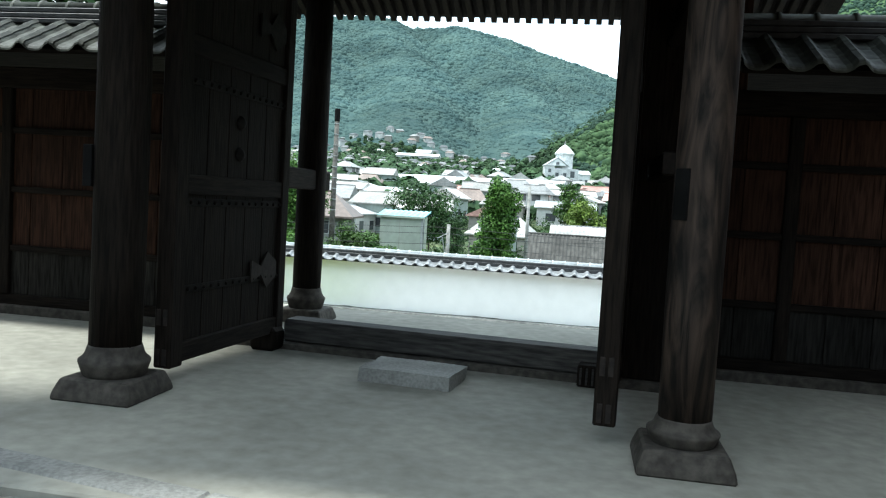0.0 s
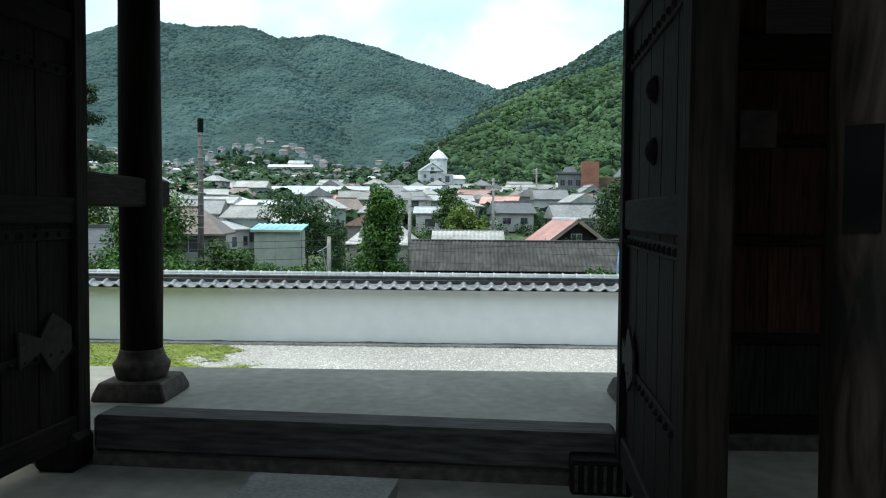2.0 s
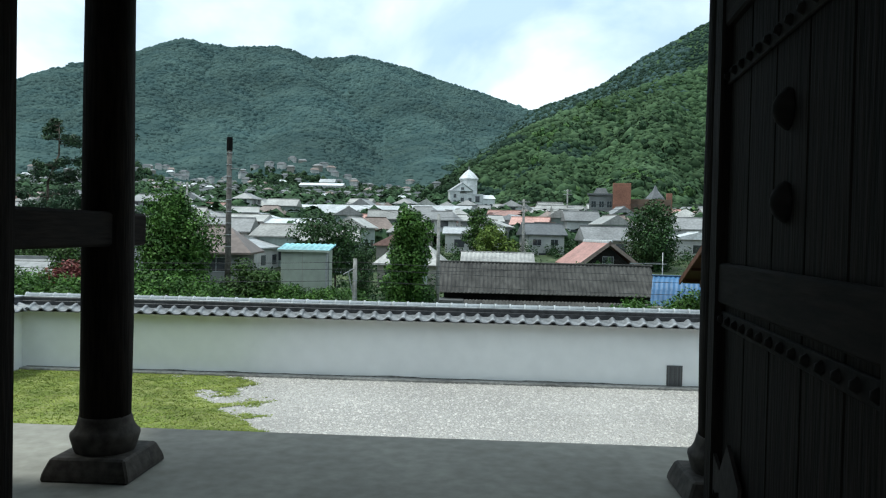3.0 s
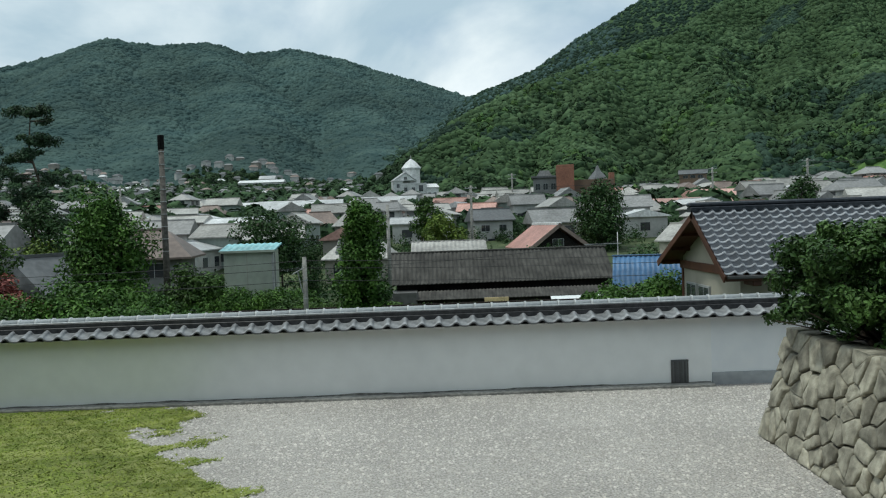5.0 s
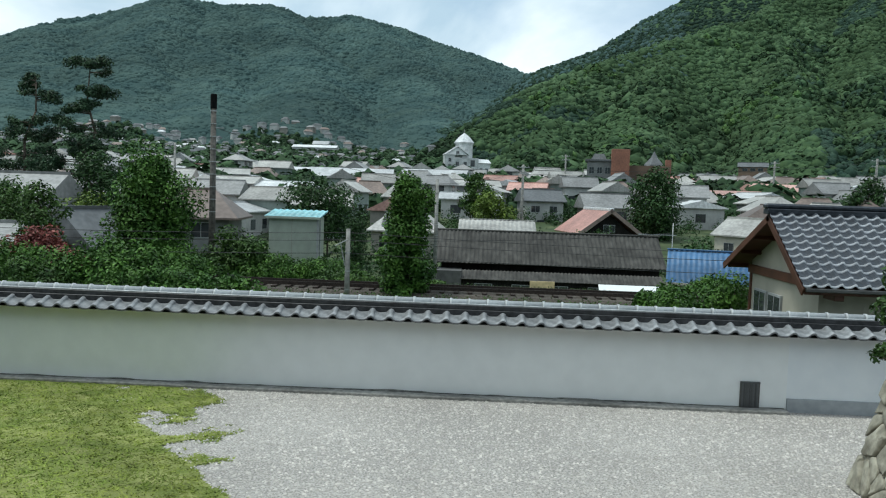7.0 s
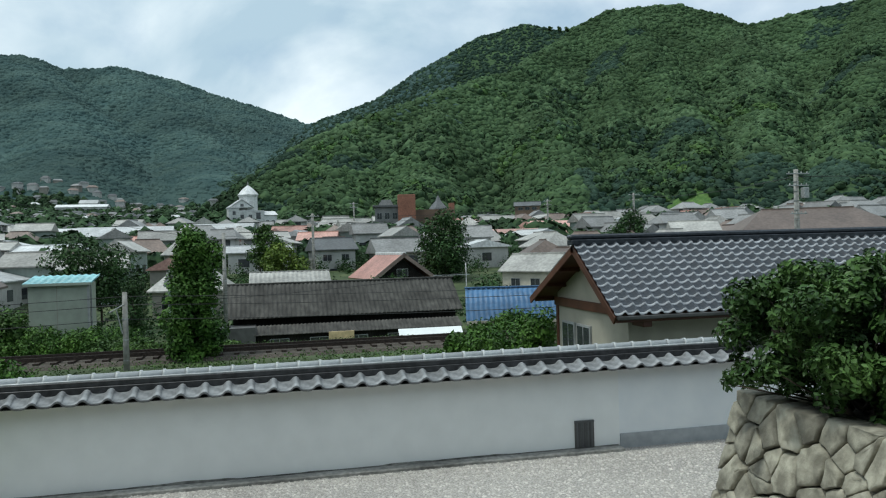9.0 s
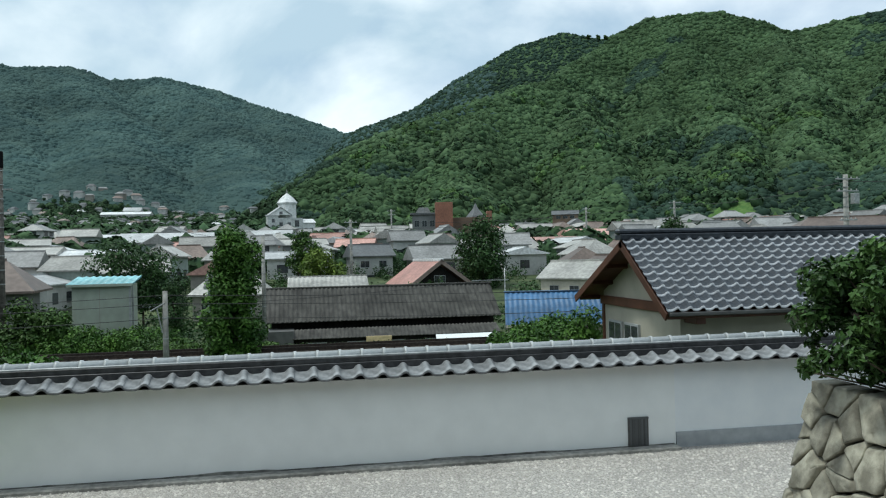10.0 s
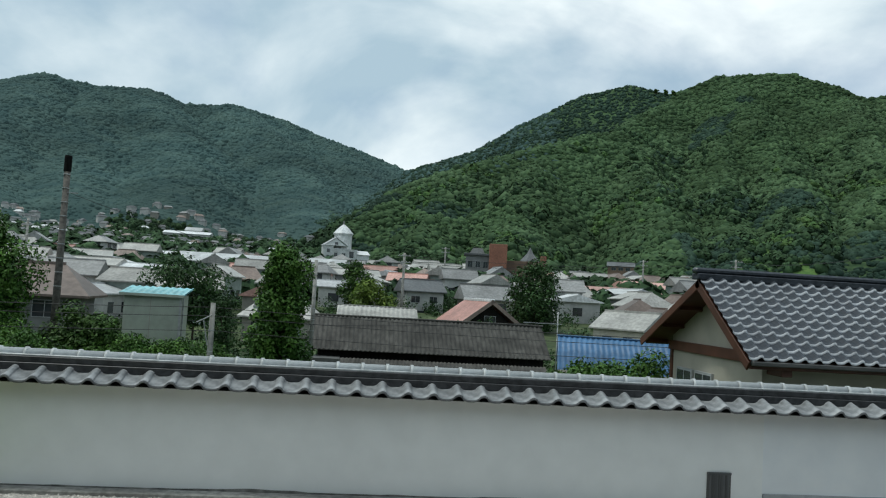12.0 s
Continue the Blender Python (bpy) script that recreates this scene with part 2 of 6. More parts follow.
for nm, c in (("hall_white", (0.60, 0.61, 0.60)), ("wall_white", (0.46, 0.46, 0.44)), ("wall_cream", (0.45, 0.42, 0.345)), ("wall_beige", (0.28, 0.265, 0.23)), ("wall_grey", (0.21, 0.215, 0.21)), ("wall_brown", (0.17, 0.115, 0.08)),
              ("wall_greygreen", (0.35, 0.385, 0.325)), ("roof_slate", (0.10, 0.105, 0.108)), ("roof_grey", (0.23, 0.23, 0.225)), ("roof_brown", (0.17, 0.13, 0.11)), ("roof_pale", (0.34, 0.333, 0.31)),
              ("roof_salmon", (0.42, 0.245, 0.205)), ("roof_blue", (0.055, 0.135, 0.26)), ("roof_cyan", (0.30, 0.58, 0.62)), ("roof_red", (0.36, 0.185, 0.15)), ("brick_red", (0.25, 0.11, 0.07)),
              ("roof_silver", (0.54, 0.55, 0.55)), ("roof_dark", (0.085, 0.085, 0.082)), ("trim_brown", (0.10, 0.040, 0.022)), ("ply", (0.52, 0.40, 0.22)), ("wall_teal", (0.10, 0.17, 0.14)), ("frame_alu", (0.35, 0.36, 0.36)),
              ("wall_mint", (0.27, 0.32, 0.29))):
    M[nm] = surf(nm, tuple(v * (0.92 if nm.startswith("wall") else 0.80) for v in c), tuple(min(0.85, v * (1.05 if nm.startswith("wall") else 1.15)) for v in c), 2.5, 0.7 if nm.startswith("wall") else 0.5, 0.15, 0.3, 0.25, rand=0.30 if nm.startswith("roof") else 0.15, detail=8)
M["glass_dark"] = surf("glass_dark", (0.03, 0.035, 0.04), (0.06, 0.065, 0.07), 1, 0.08, 0, 0.5, 0.2, spec=0.9)
M["galv"] = surf("galv", (0.28, 0.29, 0.29), (0.42, 0.43, 0.43), 6, 0.5, 0.1, metal=0.5)


# ---- mesh helpers ----
def part(name, bm, material, parent=None, label="", smooth=False):
    """Links a bmesh as one mesh object under a thing or part."""
    me = bpy.data.meshes.new(name)
    bmesh.ops.recalc_face_normals(bm, faces=bm.faces)
    bm.to_mesh(me)
    bm.free()
    me.materials.append(M[material])
    if smooth:
        me.polygons.foreach_set("use_smooth", [True] * len(me.polygons))
    ob = new(name, me)
    ob.parent = parent
    if label:
        tagged(ob, label)
    return ob


def raw_part(name, verts, faces, material, parent=None, label="", smooth=False):
    me = bpy.data.meshes.new(name)
    me.from_pydata([tuple(v) for v in verts], [], [tuple(int(i) for i in f) for f in faces])
    me.materials.append(M[material])
    if smooth:
        me.polygons.foreach_set("use_smooth", [True] * len(me.polygons))
    me.update()
    ob = new(name, me)
    ob.parent = parent
    if label:
        tagged(ob, label)
    return ob


def soup(name, verts, faces, material, parent=None, smooth=False):
    """A large mesh from arrays: verts (n, 3), faces (m, k) of one size k."""
    me = bpy.data.meshes.new(name)
    k = faces.shape[1]
    me.vertices.add(len(verts))
    me.vertices.foreach_set("co", np.ascontiguousarray(verts, dtype=np.float32).ravel())
    me.loops.add(faces.size)
    me.loops.foreach_set("vertex_index", np.ascontiguousarray(faces, dtype=np.int32).ravel())
    me.polygons.add(len(faces))
    me.polygons.foreach_set("loop_start", np.arange(0, faces.size, k, dtype=np.int32))
    if smooth:
        me.polygons.foreach_set("use_smooth", np.ones(len(faces), dtype=bool))
    me.materials.append(M[material])
    me.update(calc_edges=True)
    me.validate()
    ob = new(name, me)
    ob.parent = parent
    return ob


def thing(name, m, label, category, group="", kind=""):
    ob = new(name)
    ob.empty_display_size = 0.2
    ob.matrix_basis = m
    return tagged(ob, label, category, group, kind)


def share(ob, name, m, parent=None):
    """Another object on the same mesh, at the pose m under parent."""
    o = new(name, ob.data)
    o.parent = parent
    o.matrix_basis = m
    return o


def box(bm, x0, x1, y0, y1, z0, z1, m=None):
    mm = Matrix.Translation(((x0 + x1) / 2, (y0 + y1) / 2, (z0 + z1) / 2)) @ Matrix.Diagonal((abs(x1 - x0), abs(y1 - y0), abs(z1 - z0), 1))
    return bmesh.ops.create_cube(bm, size=1.0, matrix=(m @ mm) if m else mm)["verts"]


def bevel(bm, w, seg=1):
    bmesh.ops.bevel(bm, geom=bm.edges[:], offset=w, segments=seg, affect="EDGES", clamp_overlap=True)
    return bm


def bbox(x0, x1, y0, y1, z0, z1, w=0.01, m=None):
    bm = bmesh.new()
    box(bm, x0, x1, y0, y1, z0, z1, m)
    if w:
        bevel(bm, w)
    return bm


def lathe(profile, seg=24):
    """A turned solid from (radius, z) pairs, bottom to top."""
    bm = bmesh.new()
    rings = []
    for r, z in profile:
        rings.append([bm.verts.new((r * math.cos(2 * math.pi * i / seg), r * math.sin(2 * math.pi * i / seg), z)) for i in range(seg)])
    for a, b in zip(rings, rings[1:]):
        for i in range(seg):
            bm.faces.new((a[i], a[(i + 1) % seg], b[(i + 1) % seg], b[i]))
    bm.faces.new(rings[0][::-1])
    bm.faces.new(rings[-1])
    return bm


def tube(bm, a, b, r, seg=8, r2=None):
    a, b = Vector(a), Vector(b)
    d = b - a
    m = Matrix.Translation((a + b) / 2) @ d.to_track_quat("Z", "Y").to_matrix().to_4x4()
    bmesh.ops.create_cone(bm, cap_ends=True, segments=seg, radius1=r, radius2=r if r2 is None else r2, depth=d.length, matrix=m)


def prism(pts, y0, y1):
    """Extrudes a polygon in xz along y."""
    bm = bmesh.new()
    a = [bm.verts.new((x, y0, z)) for x, z in pts]
    b = [bm.verts.new((x, y1, z)) for x, z in pts]
    bm.faces.new(a[::-1])
    bm.faces.new(b)
    n = len(pts)
    for i in range(n):
        bm.faces.new((a[i], a[(i + 1) % n], b[(i + 1) % n], b[i]))
    return bm


def smooth01(x):
    x = np.clip(x, 0, 1)
    return x * x * (3 - 2 * x)


def wobble(x, y, s, seed=0.0):
    """Smooth pseudo-noise in -1..1 from summed sines."""
    x, y = np.asarray(x, float) / s + seed, np.asarray(y, float) / s - seed * 1.7
    return (np.sin(x * 1.0 + 1.3 * np.sin(y * 0.8)) + np.sin(y * 1.27 + 1.1 * np.sin(x * 0.9 + 2)) + 0.5 * np.sin(2.3 * x + 1.9 * y) + 0.5 * np.sin(2.9 * y - 2.1 * x + 4)) / 3.0

# ---- ground, hills ----
LAND_R = [0, 14, 18, 37, 50, 65, 90, 130, 220, 400, 600, 1000, 5000]
LAND_Z = [-1.8, -1.8, -2.9, -2.85, -4.0, -6.4, -5.2, -1.6, 5.5, 10, 30, 50, 50]
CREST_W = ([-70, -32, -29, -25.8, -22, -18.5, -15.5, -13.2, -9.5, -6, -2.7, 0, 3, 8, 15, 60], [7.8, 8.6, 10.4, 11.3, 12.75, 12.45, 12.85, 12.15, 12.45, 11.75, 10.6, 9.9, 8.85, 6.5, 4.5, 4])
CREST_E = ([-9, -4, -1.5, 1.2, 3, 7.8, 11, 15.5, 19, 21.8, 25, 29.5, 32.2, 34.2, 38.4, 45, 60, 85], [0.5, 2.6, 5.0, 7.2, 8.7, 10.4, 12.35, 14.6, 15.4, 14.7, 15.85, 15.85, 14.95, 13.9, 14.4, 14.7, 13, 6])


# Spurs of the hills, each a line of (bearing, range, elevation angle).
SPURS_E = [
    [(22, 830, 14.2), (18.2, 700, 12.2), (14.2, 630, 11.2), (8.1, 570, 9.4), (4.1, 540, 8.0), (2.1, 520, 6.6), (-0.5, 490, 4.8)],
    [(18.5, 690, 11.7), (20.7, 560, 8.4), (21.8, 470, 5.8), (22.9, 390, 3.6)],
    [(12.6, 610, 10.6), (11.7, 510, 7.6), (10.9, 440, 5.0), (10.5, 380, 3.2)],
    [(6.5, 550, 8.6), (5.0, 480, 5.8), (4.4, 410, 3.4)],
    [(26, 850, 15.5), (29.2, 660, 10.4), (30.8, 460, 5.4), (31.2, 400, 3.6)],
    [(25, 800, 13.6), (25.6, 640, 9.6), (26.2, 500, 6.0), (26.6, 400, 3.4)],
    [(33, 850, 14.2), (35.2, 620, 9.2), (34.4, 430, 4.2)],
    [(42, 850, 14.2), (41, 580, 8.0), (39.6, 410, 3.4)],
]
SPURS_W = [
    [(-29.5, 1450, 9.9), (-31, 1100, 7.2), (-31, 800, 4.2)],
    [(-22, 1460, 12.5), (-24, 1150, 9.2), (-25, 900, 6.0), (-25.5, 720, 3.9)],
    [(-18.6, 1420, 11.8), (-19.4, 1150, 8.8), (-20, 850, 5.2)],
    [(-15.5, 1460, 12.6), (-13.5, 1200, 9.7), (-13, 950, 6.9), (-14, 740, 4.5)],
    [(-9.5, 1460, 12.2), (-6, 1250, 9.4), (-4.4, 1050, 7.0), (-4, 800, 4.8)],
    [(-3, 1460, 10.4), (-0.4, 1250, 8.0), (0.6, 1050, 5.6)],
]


def spur_segments(spurs):
    rows = []
    for line in spurs:
        p = [(r * math.sin(radians(b)), r * math.cos(radians(b)), r * math.tan(radians(e + 0.35)) + 1.0) for b, r, e in line]
        rows += [(*a, *c) for a, c in zip(p, p[1:])]
    return np.array(rows)


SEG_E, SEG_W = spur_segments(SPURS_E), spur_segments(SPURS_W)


def spur_height(x, y, seg, slope, round_r):
    """The highest of the ridges that fall away from the spur lines."""
    ax, ay, az, bx, by, bz = (seg[:, k] for k in range(6))
    px, py = x[..., None] - ax, y[..., None] - ay
    dx, dy = bx - ax, by - ay
    q = np.clip((px * dx + py * dy) / (dx * dx + dy * dy), 0, 1)
    d = np.hypot(px - q * dx, py - q * dy)
    return (az + q * (bz - az) - slope * (np.sqrt(d * d + round_r ** 2) - round_r)).max(-1)


def land_z(x, y):
    """Height of the land: a terraced foreground, a valley with the town, and two wooded ranges."""
    x, y = np.asarray(x, float), np.asarray(y, float)
    r, b = np.hypot(x, y), np.degrees(np.arctan2(x, y))
    z = np.interp(r, LAND_R, LAND_Z)
    out = z
    if r.max() > 290:
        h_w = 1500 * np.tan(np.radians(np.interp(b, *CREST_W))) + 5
        u = np.clip((r - 620) / 880, 0, 1)
        rise = u ** 1.9 + 0.012 * wobble(x, y, 28, 5.0) * u
        west = z + (h_w - z) * np.clip(rise, 0, 1) * np.where(r > 1500, np.clip(1 - (r - 1500) / 1500, 0, 1), 1)
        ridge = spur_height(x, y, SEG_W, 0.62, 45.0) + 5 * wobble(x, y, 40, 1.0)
        west = np.where(r < 1500, np.maximum(west, np.minimum(ridge, z + (h_w - z) * np.clip(u * 1.6, 0, 0.985))), west)
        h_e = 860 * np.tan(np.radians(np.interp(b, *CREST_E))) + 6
        foot = 300 + 130 * smooth01((8 - b) / 10)
        u = np.clip((r - foot) / (860 - foot), 0, 1)
        rise = u ** 3.0 + 0.03 * wobble(x, y, 19, 2.0) * np.sin(np.pi * u)
        east = z + (h_e - z) * np.clip(rise, 0, 1) * np.where(r > 860, np.clip(1 - (r - 860) / 700, 0, 1), 1)
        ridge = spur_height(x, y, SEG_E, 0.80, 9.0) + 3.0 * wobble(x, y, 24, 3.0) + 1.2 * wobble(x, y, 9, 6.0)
        east = np.where(r < 860, np.maximum(east, np.minimum(ridge, z + (h_e - z) * np.clip(u * 2.4, 0, 1))), east)
        out = np.maximum(z, np.where(r > 500, west, z))
        out = np.where((r > 290) & (b > -9) & (b < 85), np.maximum(out, east), out)
    back = np.clip((1.6 - y) / 1.6, 0, 1)
    return out * (1 - back) + np.where(r > 400, out, -0.3) * back


def meadow(x, y):
    """Open grassy clearings at the foot of the near hill."""
    r, b = np.hypot(x, y), np.degrees(np.arctan2(x, y))
    return (np.hypot((b - 30.2) / 1.7, (r - 372) / 26) + 0.25 * wobble(x, y, 9, 2.0) < 1) | (np.hypot((b - 35.5) / 1.7, (r - 350) / 34) + 0.25 * wobble(x, y, 9, 5.0) < 1)


def build_ground():
    rs = np.r_[0, 4, 8, 11, np.geomspace(13, 280, 60), np.arange(286, 900, 7.0), np.arange(900, 1600, 14.0), np.geomspace(1610, 4800, 16)]
    bs = np.radians(np.r_[np.arange(-50, 50, 0.5), np.arange(50, 310, 5)])
    rr, bb = np.meshgrid(rs, bs, indexing="ij")
    xs, ys = rr * np.sin(bb), rr * np.cos(bb)
    v = np.stack([xs, ys, land_z(xs, ys)], -1).reshape(-1, 3)
    n, k = len(bs), len(rs)
    i, j = np.meshgrid(np.arange(k - 1), np.arange(n), indexing="ij")
    f = np.stack([i * n + j, i * n + (j + 1) % n, (i + 1) * n + (j + 1) % n, (i + 1) * n + j], -1).reshape(-1, 4)
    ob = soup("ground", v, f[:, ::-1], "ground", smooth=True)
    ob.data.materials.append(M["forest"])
    ob.data.materials.append(M["far_forest_haze"])
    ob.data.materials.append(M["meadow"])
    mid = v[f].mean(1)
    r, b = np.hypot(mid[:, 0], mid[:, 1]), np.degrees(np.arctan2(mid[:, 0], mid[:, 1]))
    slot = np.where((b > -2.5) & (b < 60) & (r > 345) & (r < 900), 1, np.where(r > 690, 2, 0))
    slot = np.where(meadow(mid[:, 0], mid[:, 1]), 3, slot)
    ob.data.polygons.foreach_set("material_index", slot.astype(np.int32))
    return tagged(ob, "grassy valley land rising to wooded hills", "ground", kind="structure")


build_ground()


def ico(sub):
    bm = bmesh.new()
    bmesh.ops.create_icosphere(bm, subdivisions=sub, radius=1.0)
    v = np.array([q.co[:] for q in bm.verts])
    f = np.array([[q.index for q in p.verts] for p in bm.faces])
    bm.free()
    return v, f


def crowns(name, centres, radii, sub, material, label, squash=0.85, rough=0.22, seed=1, sprays=0, spray=0.4):
    """Many tree crowns as one uneven mesh: a core each, and leafy sprays over it."""
    rng = np.random.default_rng(seed)
    v, f = ico(sub)
    n = len(centres)
    jit = 1 + rng.normal(0, rough, (n, len(v), 1))
    tall = squash * rng.uniform(0.8, 1.35, (n, 1))
    vv = v[None] * jit * radii[:, None, None]
    vv[..., 2] *= tall
    vv = vv + centres[:, None, :]
    ff = f[None] + (np.arange(n) * len(v))[:, None, None]
    vv, ff = vv.reshape(-1, 3), ff.reshape(-1, 3)
    if sprays:
        d = rng.normal(size=(n, sprays, 3))
        d[..., 2] = np.abs(d[..., 2]) * 0.9 + 0.1
        d /= np.linalg.norm(d, axis=-1, keepdims=True)
        rad = np.broadcast_to(radii[:, None, None], (n, sprays, 1))
        p = d * rad * rng.uniform(0.9, 1.08, (n, sprays, 1))
        p[..., 2] *= tall
        p = (p + centres[:, None, :]).reshape(-1, 3)
        nrm = d + rng.normal(0, 0.3, d.shape) + np.array([0, 0, 0.45])
        nrm = (nrm / np.linalg.norm(nrm, axis=-1, keepdims=True)).reshape(-1, 3)
        t = np.cross(nrm, rng.normal(size=nrm.shape))
        t /= np.linalg.norm(t, axis=1, keepdims=True) + 1e-9
        b = np.cross(nrm, t)
        s = spray * rad.reshape(-1, 1) * rng.uniform(0.6, 1.3, (len(p), 1))
        q = np.stack([p - t * s - nrm * s * 0.3, p - b * s * 0.7, p + t * s - nrm * s * 0.3, p + b * s * 0.7], 1).reshape(-1, 3)
        i = np.arange(len(p))[:, None] * 4 + len(vv)
        ff = np.concatenate([ff, i + [0, 1, 2], i + [0, 2, 3]], 0)
        vv = np.concatenate([vv, q], 0)
    ob = soup(name, vv, ff, material, smooth=True)
    return tagged(ob, label, "forest", kind="stuff")


def scatter(n, b0, b1, r0, r1, seed):
    rng = np.random.default_rng(seed)
    b = np.radians(rng.uniform(b0, b1, n))
    r = np.sqrt(rng.uniform(r0 ** 2, r1 ** 2, n))
    return r * np.sin(b), r * np.cos(b), rng


x, y, rng = scatter(52000, -8, 46, 315, 900, 4)
z, base = land_z(x, y), np.interp(np.hypot(x, y), LAND_R, LAND_Z)
keep = (np.degrees(np.arctan2(x, y)) > -2.5 + 1.5 * wobble(x, y, 30, 2.0)) & (z - base > 3.5) & ~meadow(x, y)
x, y, z = x[keep], y[keep], z[keep]
r, b = np.hypot(x, y), np.degrees(np.arctan2(x, y))
# Crowns past the front spur take the painted shade and haze tone.
behind = r > np.interp(b, [-6, 2, 8, 14, 18, 22, 24], [540, 555, 600, 665, 740, 850, 900]) + 12 * wobble(x, y, 14, 4.0)
behind |= (wobble(x, y, 38, 7.0) + 0.5 * wobble(x, y, 13, 2.0) > 0.62) & (r > 380)
behind |= (b > 23 + 2.5 * wobble(x, y, 20, 3.0)) & (r < 450 + 25 * wobble(x, y, 15, 8.0))
oak = ~behind & (wobble(x, y, 27, 11.0) + 0.45 * wobble(x, y, 10, 5.0) > 0.3)
for pick, sprays, big, mat, words in ((oak, 8, 4.0, "oak", "lighter green oak woods in patches over the hillside"), (~behind & ~oak & (r < 500), 12, 4.6, "forest", "dense green broadleaf forest covering the near hillside"), (~behind & ~oak & (r >= 500), 5, 3.4, "forest", "dense green broadleaf forest covering the upper hillside"), (behind, 4, 2.4, "forest_dark_shade", "dark tree patches on the hillside, and the back ridge with shade and haze painted in")):
    size = 1.4 + big * rng.random(pick.sum()) ** 2.4
    crowns("forest", np.stack([x[pick], y[pick], z[pick] + 0.2 - 0.3 * size], -1), size, 1, mat, words, 0.70, 0.17, 5, sprays, 0.26)
x, y, rng = scatter(75000, -42, 14, 560, 1560, 6)
z, base = land_z(x, y), np.interp(np.hypot(x, y), LAND_R, LAND_Z)
keep = (z - base > 6) & ((np.hypot(x, y) > 625 + 60 * wobble(x, y, 45, 3.0)) | (np.degrees(np.arctan2(x, y)) > -4))
x, y, z = x[keep], y[keep], z[keep]
crowns("forest", np.stack([x, y, z - 2.3], -1), rng.uniform(1.8, 3.6, len(x)) * (0.5 + np.hypot(x, y) / 1100), 1, "far_forest_haze", "distant mountain forest with haze painted blue-green into its colour", 0.8, 0.15, 7)
x, y, rng = scatter(8600, -38, 44, 120, 720, 8)
keep = (wobble(x, y, 22, 4.0) > 0.12)
x, y = x[keep], y[keep]
x2, y2, rng = scatter(7500, -38, -1, 380, 690, 18)
keep = wobble(x2, y2, 33, 7.0) + 0.8 * rng.random(len(x2)) > 0.15
x3, y3, rng = scatter(1500, -34, -5, 300, 372, 38)
x4, y4, rng = scatter(2600, -36, -1, 325, 470, 58)
x5, y5, rng = scatter(5600, -36, 42, 140, 300, 68)
size = np.r_[rng.uniform(1.4, 3.6, len(x) + keep.sum() + len(x3)), rng.uniform(2.4, 5.0, len(x4)), rng.uniform(0.8, 2.2, len(x5))]
x, y = np.r_[x, x2[keep], x3, x4, x5], np.r_[y, y2[keep], y3, y4, y5]
crowns("grove", np.stack([x, y, land_z(x, y) + 0.5 * size], -1), size, 1, "grove", "groves of trees and hedges among the houses of the town", 0.9, 0.16, 9, 22, 0.36)

x, y, rng = scatter(2100, 6, 44, 278, 362, 28)
x2, y2, rng = scatter(2600, 3, 44, 350, 640, 48)
keep = wobble(x2, y2, 24, 6.0) + 0.5 * rng.random(len(x2)) > 0.75
x, y = np.r_[x, x2[keep]], np.r_[y, y2[keep]]
keep = ~meadow(x, y)
x, y = x[keep], y[keep]
crowns("bamboo_grove", np.stack([x, y, land_z(x, y) + 1.0], -1), rng.uniform(1.2, 3.6, len(x)), 1, "forest_light", "bright green scrub along the foot of the hill", 0.9, 0.16, 29, 26, 0.36)

# ---- gate terrace, steps, yard ----
YARD = -1.5
terrace = part("terrace", bbox(-9.6, 5.4, -3.6, 2.45, -1.9, 0.0, 0.012), "concrete")
tagged(terrace, "worn grey concrete floor under the gate", "floor", kind="structure")
fore = part("forecourt", bbox(-16, 12, -16, -3.62, -0.6, -0.04, 0.0), "forecourt")
tagged(fore, "grey earth and gravel forecourt before the gate", "ground", kind="structure")
bm = bmesh.new()
for i in range(8):
    box(bm, -1.0 + 1.6 * (i - 4) + 0.006, 0.6 + 1.6 * (i - 4) - 0.006, -0.09, 0.09, -0.2, 0.012)
bevel(bm, 0.012)
kerb = part("kerb", bm, "granite")
kerb.matrix_basis = pose(-1.1, -3.40, 0, 0, 0, -9)
tagged(kerb, "granite kerb stones edging the gate floor", "kerb", kind="structure")


def garden_steps():
    t = thing("stone_steps", pose(0, 2.46, YARD), "plain granite steps leading down from the gate to the yard", "steps", kind="structure")
    for i in range(8):
        part("step", bbox(-2.4, 2.4, 0.0, 0.42 * (i + 1), 0.167 * (8 - i) - 0.167, 0.167 * (8 - i) - 0.004 * (i > 0), 0.0), "granite", t)


garden_steps()
yard = part("yard", bbox(-9.3, 14, 2.3, 12.52, -2.2, YARD, 0.0), "gravel")
tagged(yard, "pale crushed gravel yard inside the plaster wall", "ground", kind="structure")

rng = np.random.default_rng(11)
n = 42000
px, py = rng.uniform(-9.0, 6.5, n), 12.3 - 6.3 * rng.random(n) ** 1.2


def grassy(x, y):
    """How far inside the grass patch a point lies: above nought where grass grows."""
    edge = -2.75 - 0.66 * (y - 9.2) + 0.75 * wobble(x, y, 0.75, 2.0) + 0.25 * wobble(x, y, 0.19, 6.0)
    gap = wobble(x, y, 0.5, 8.0) + 0.5 * wobble(x, y, 0.13, 3.0)
    return np.minimum((edge - x) * 1.2, gap - 0.15 + 2.2 * np.clip((edge - x) / 2.2, 0, 1))


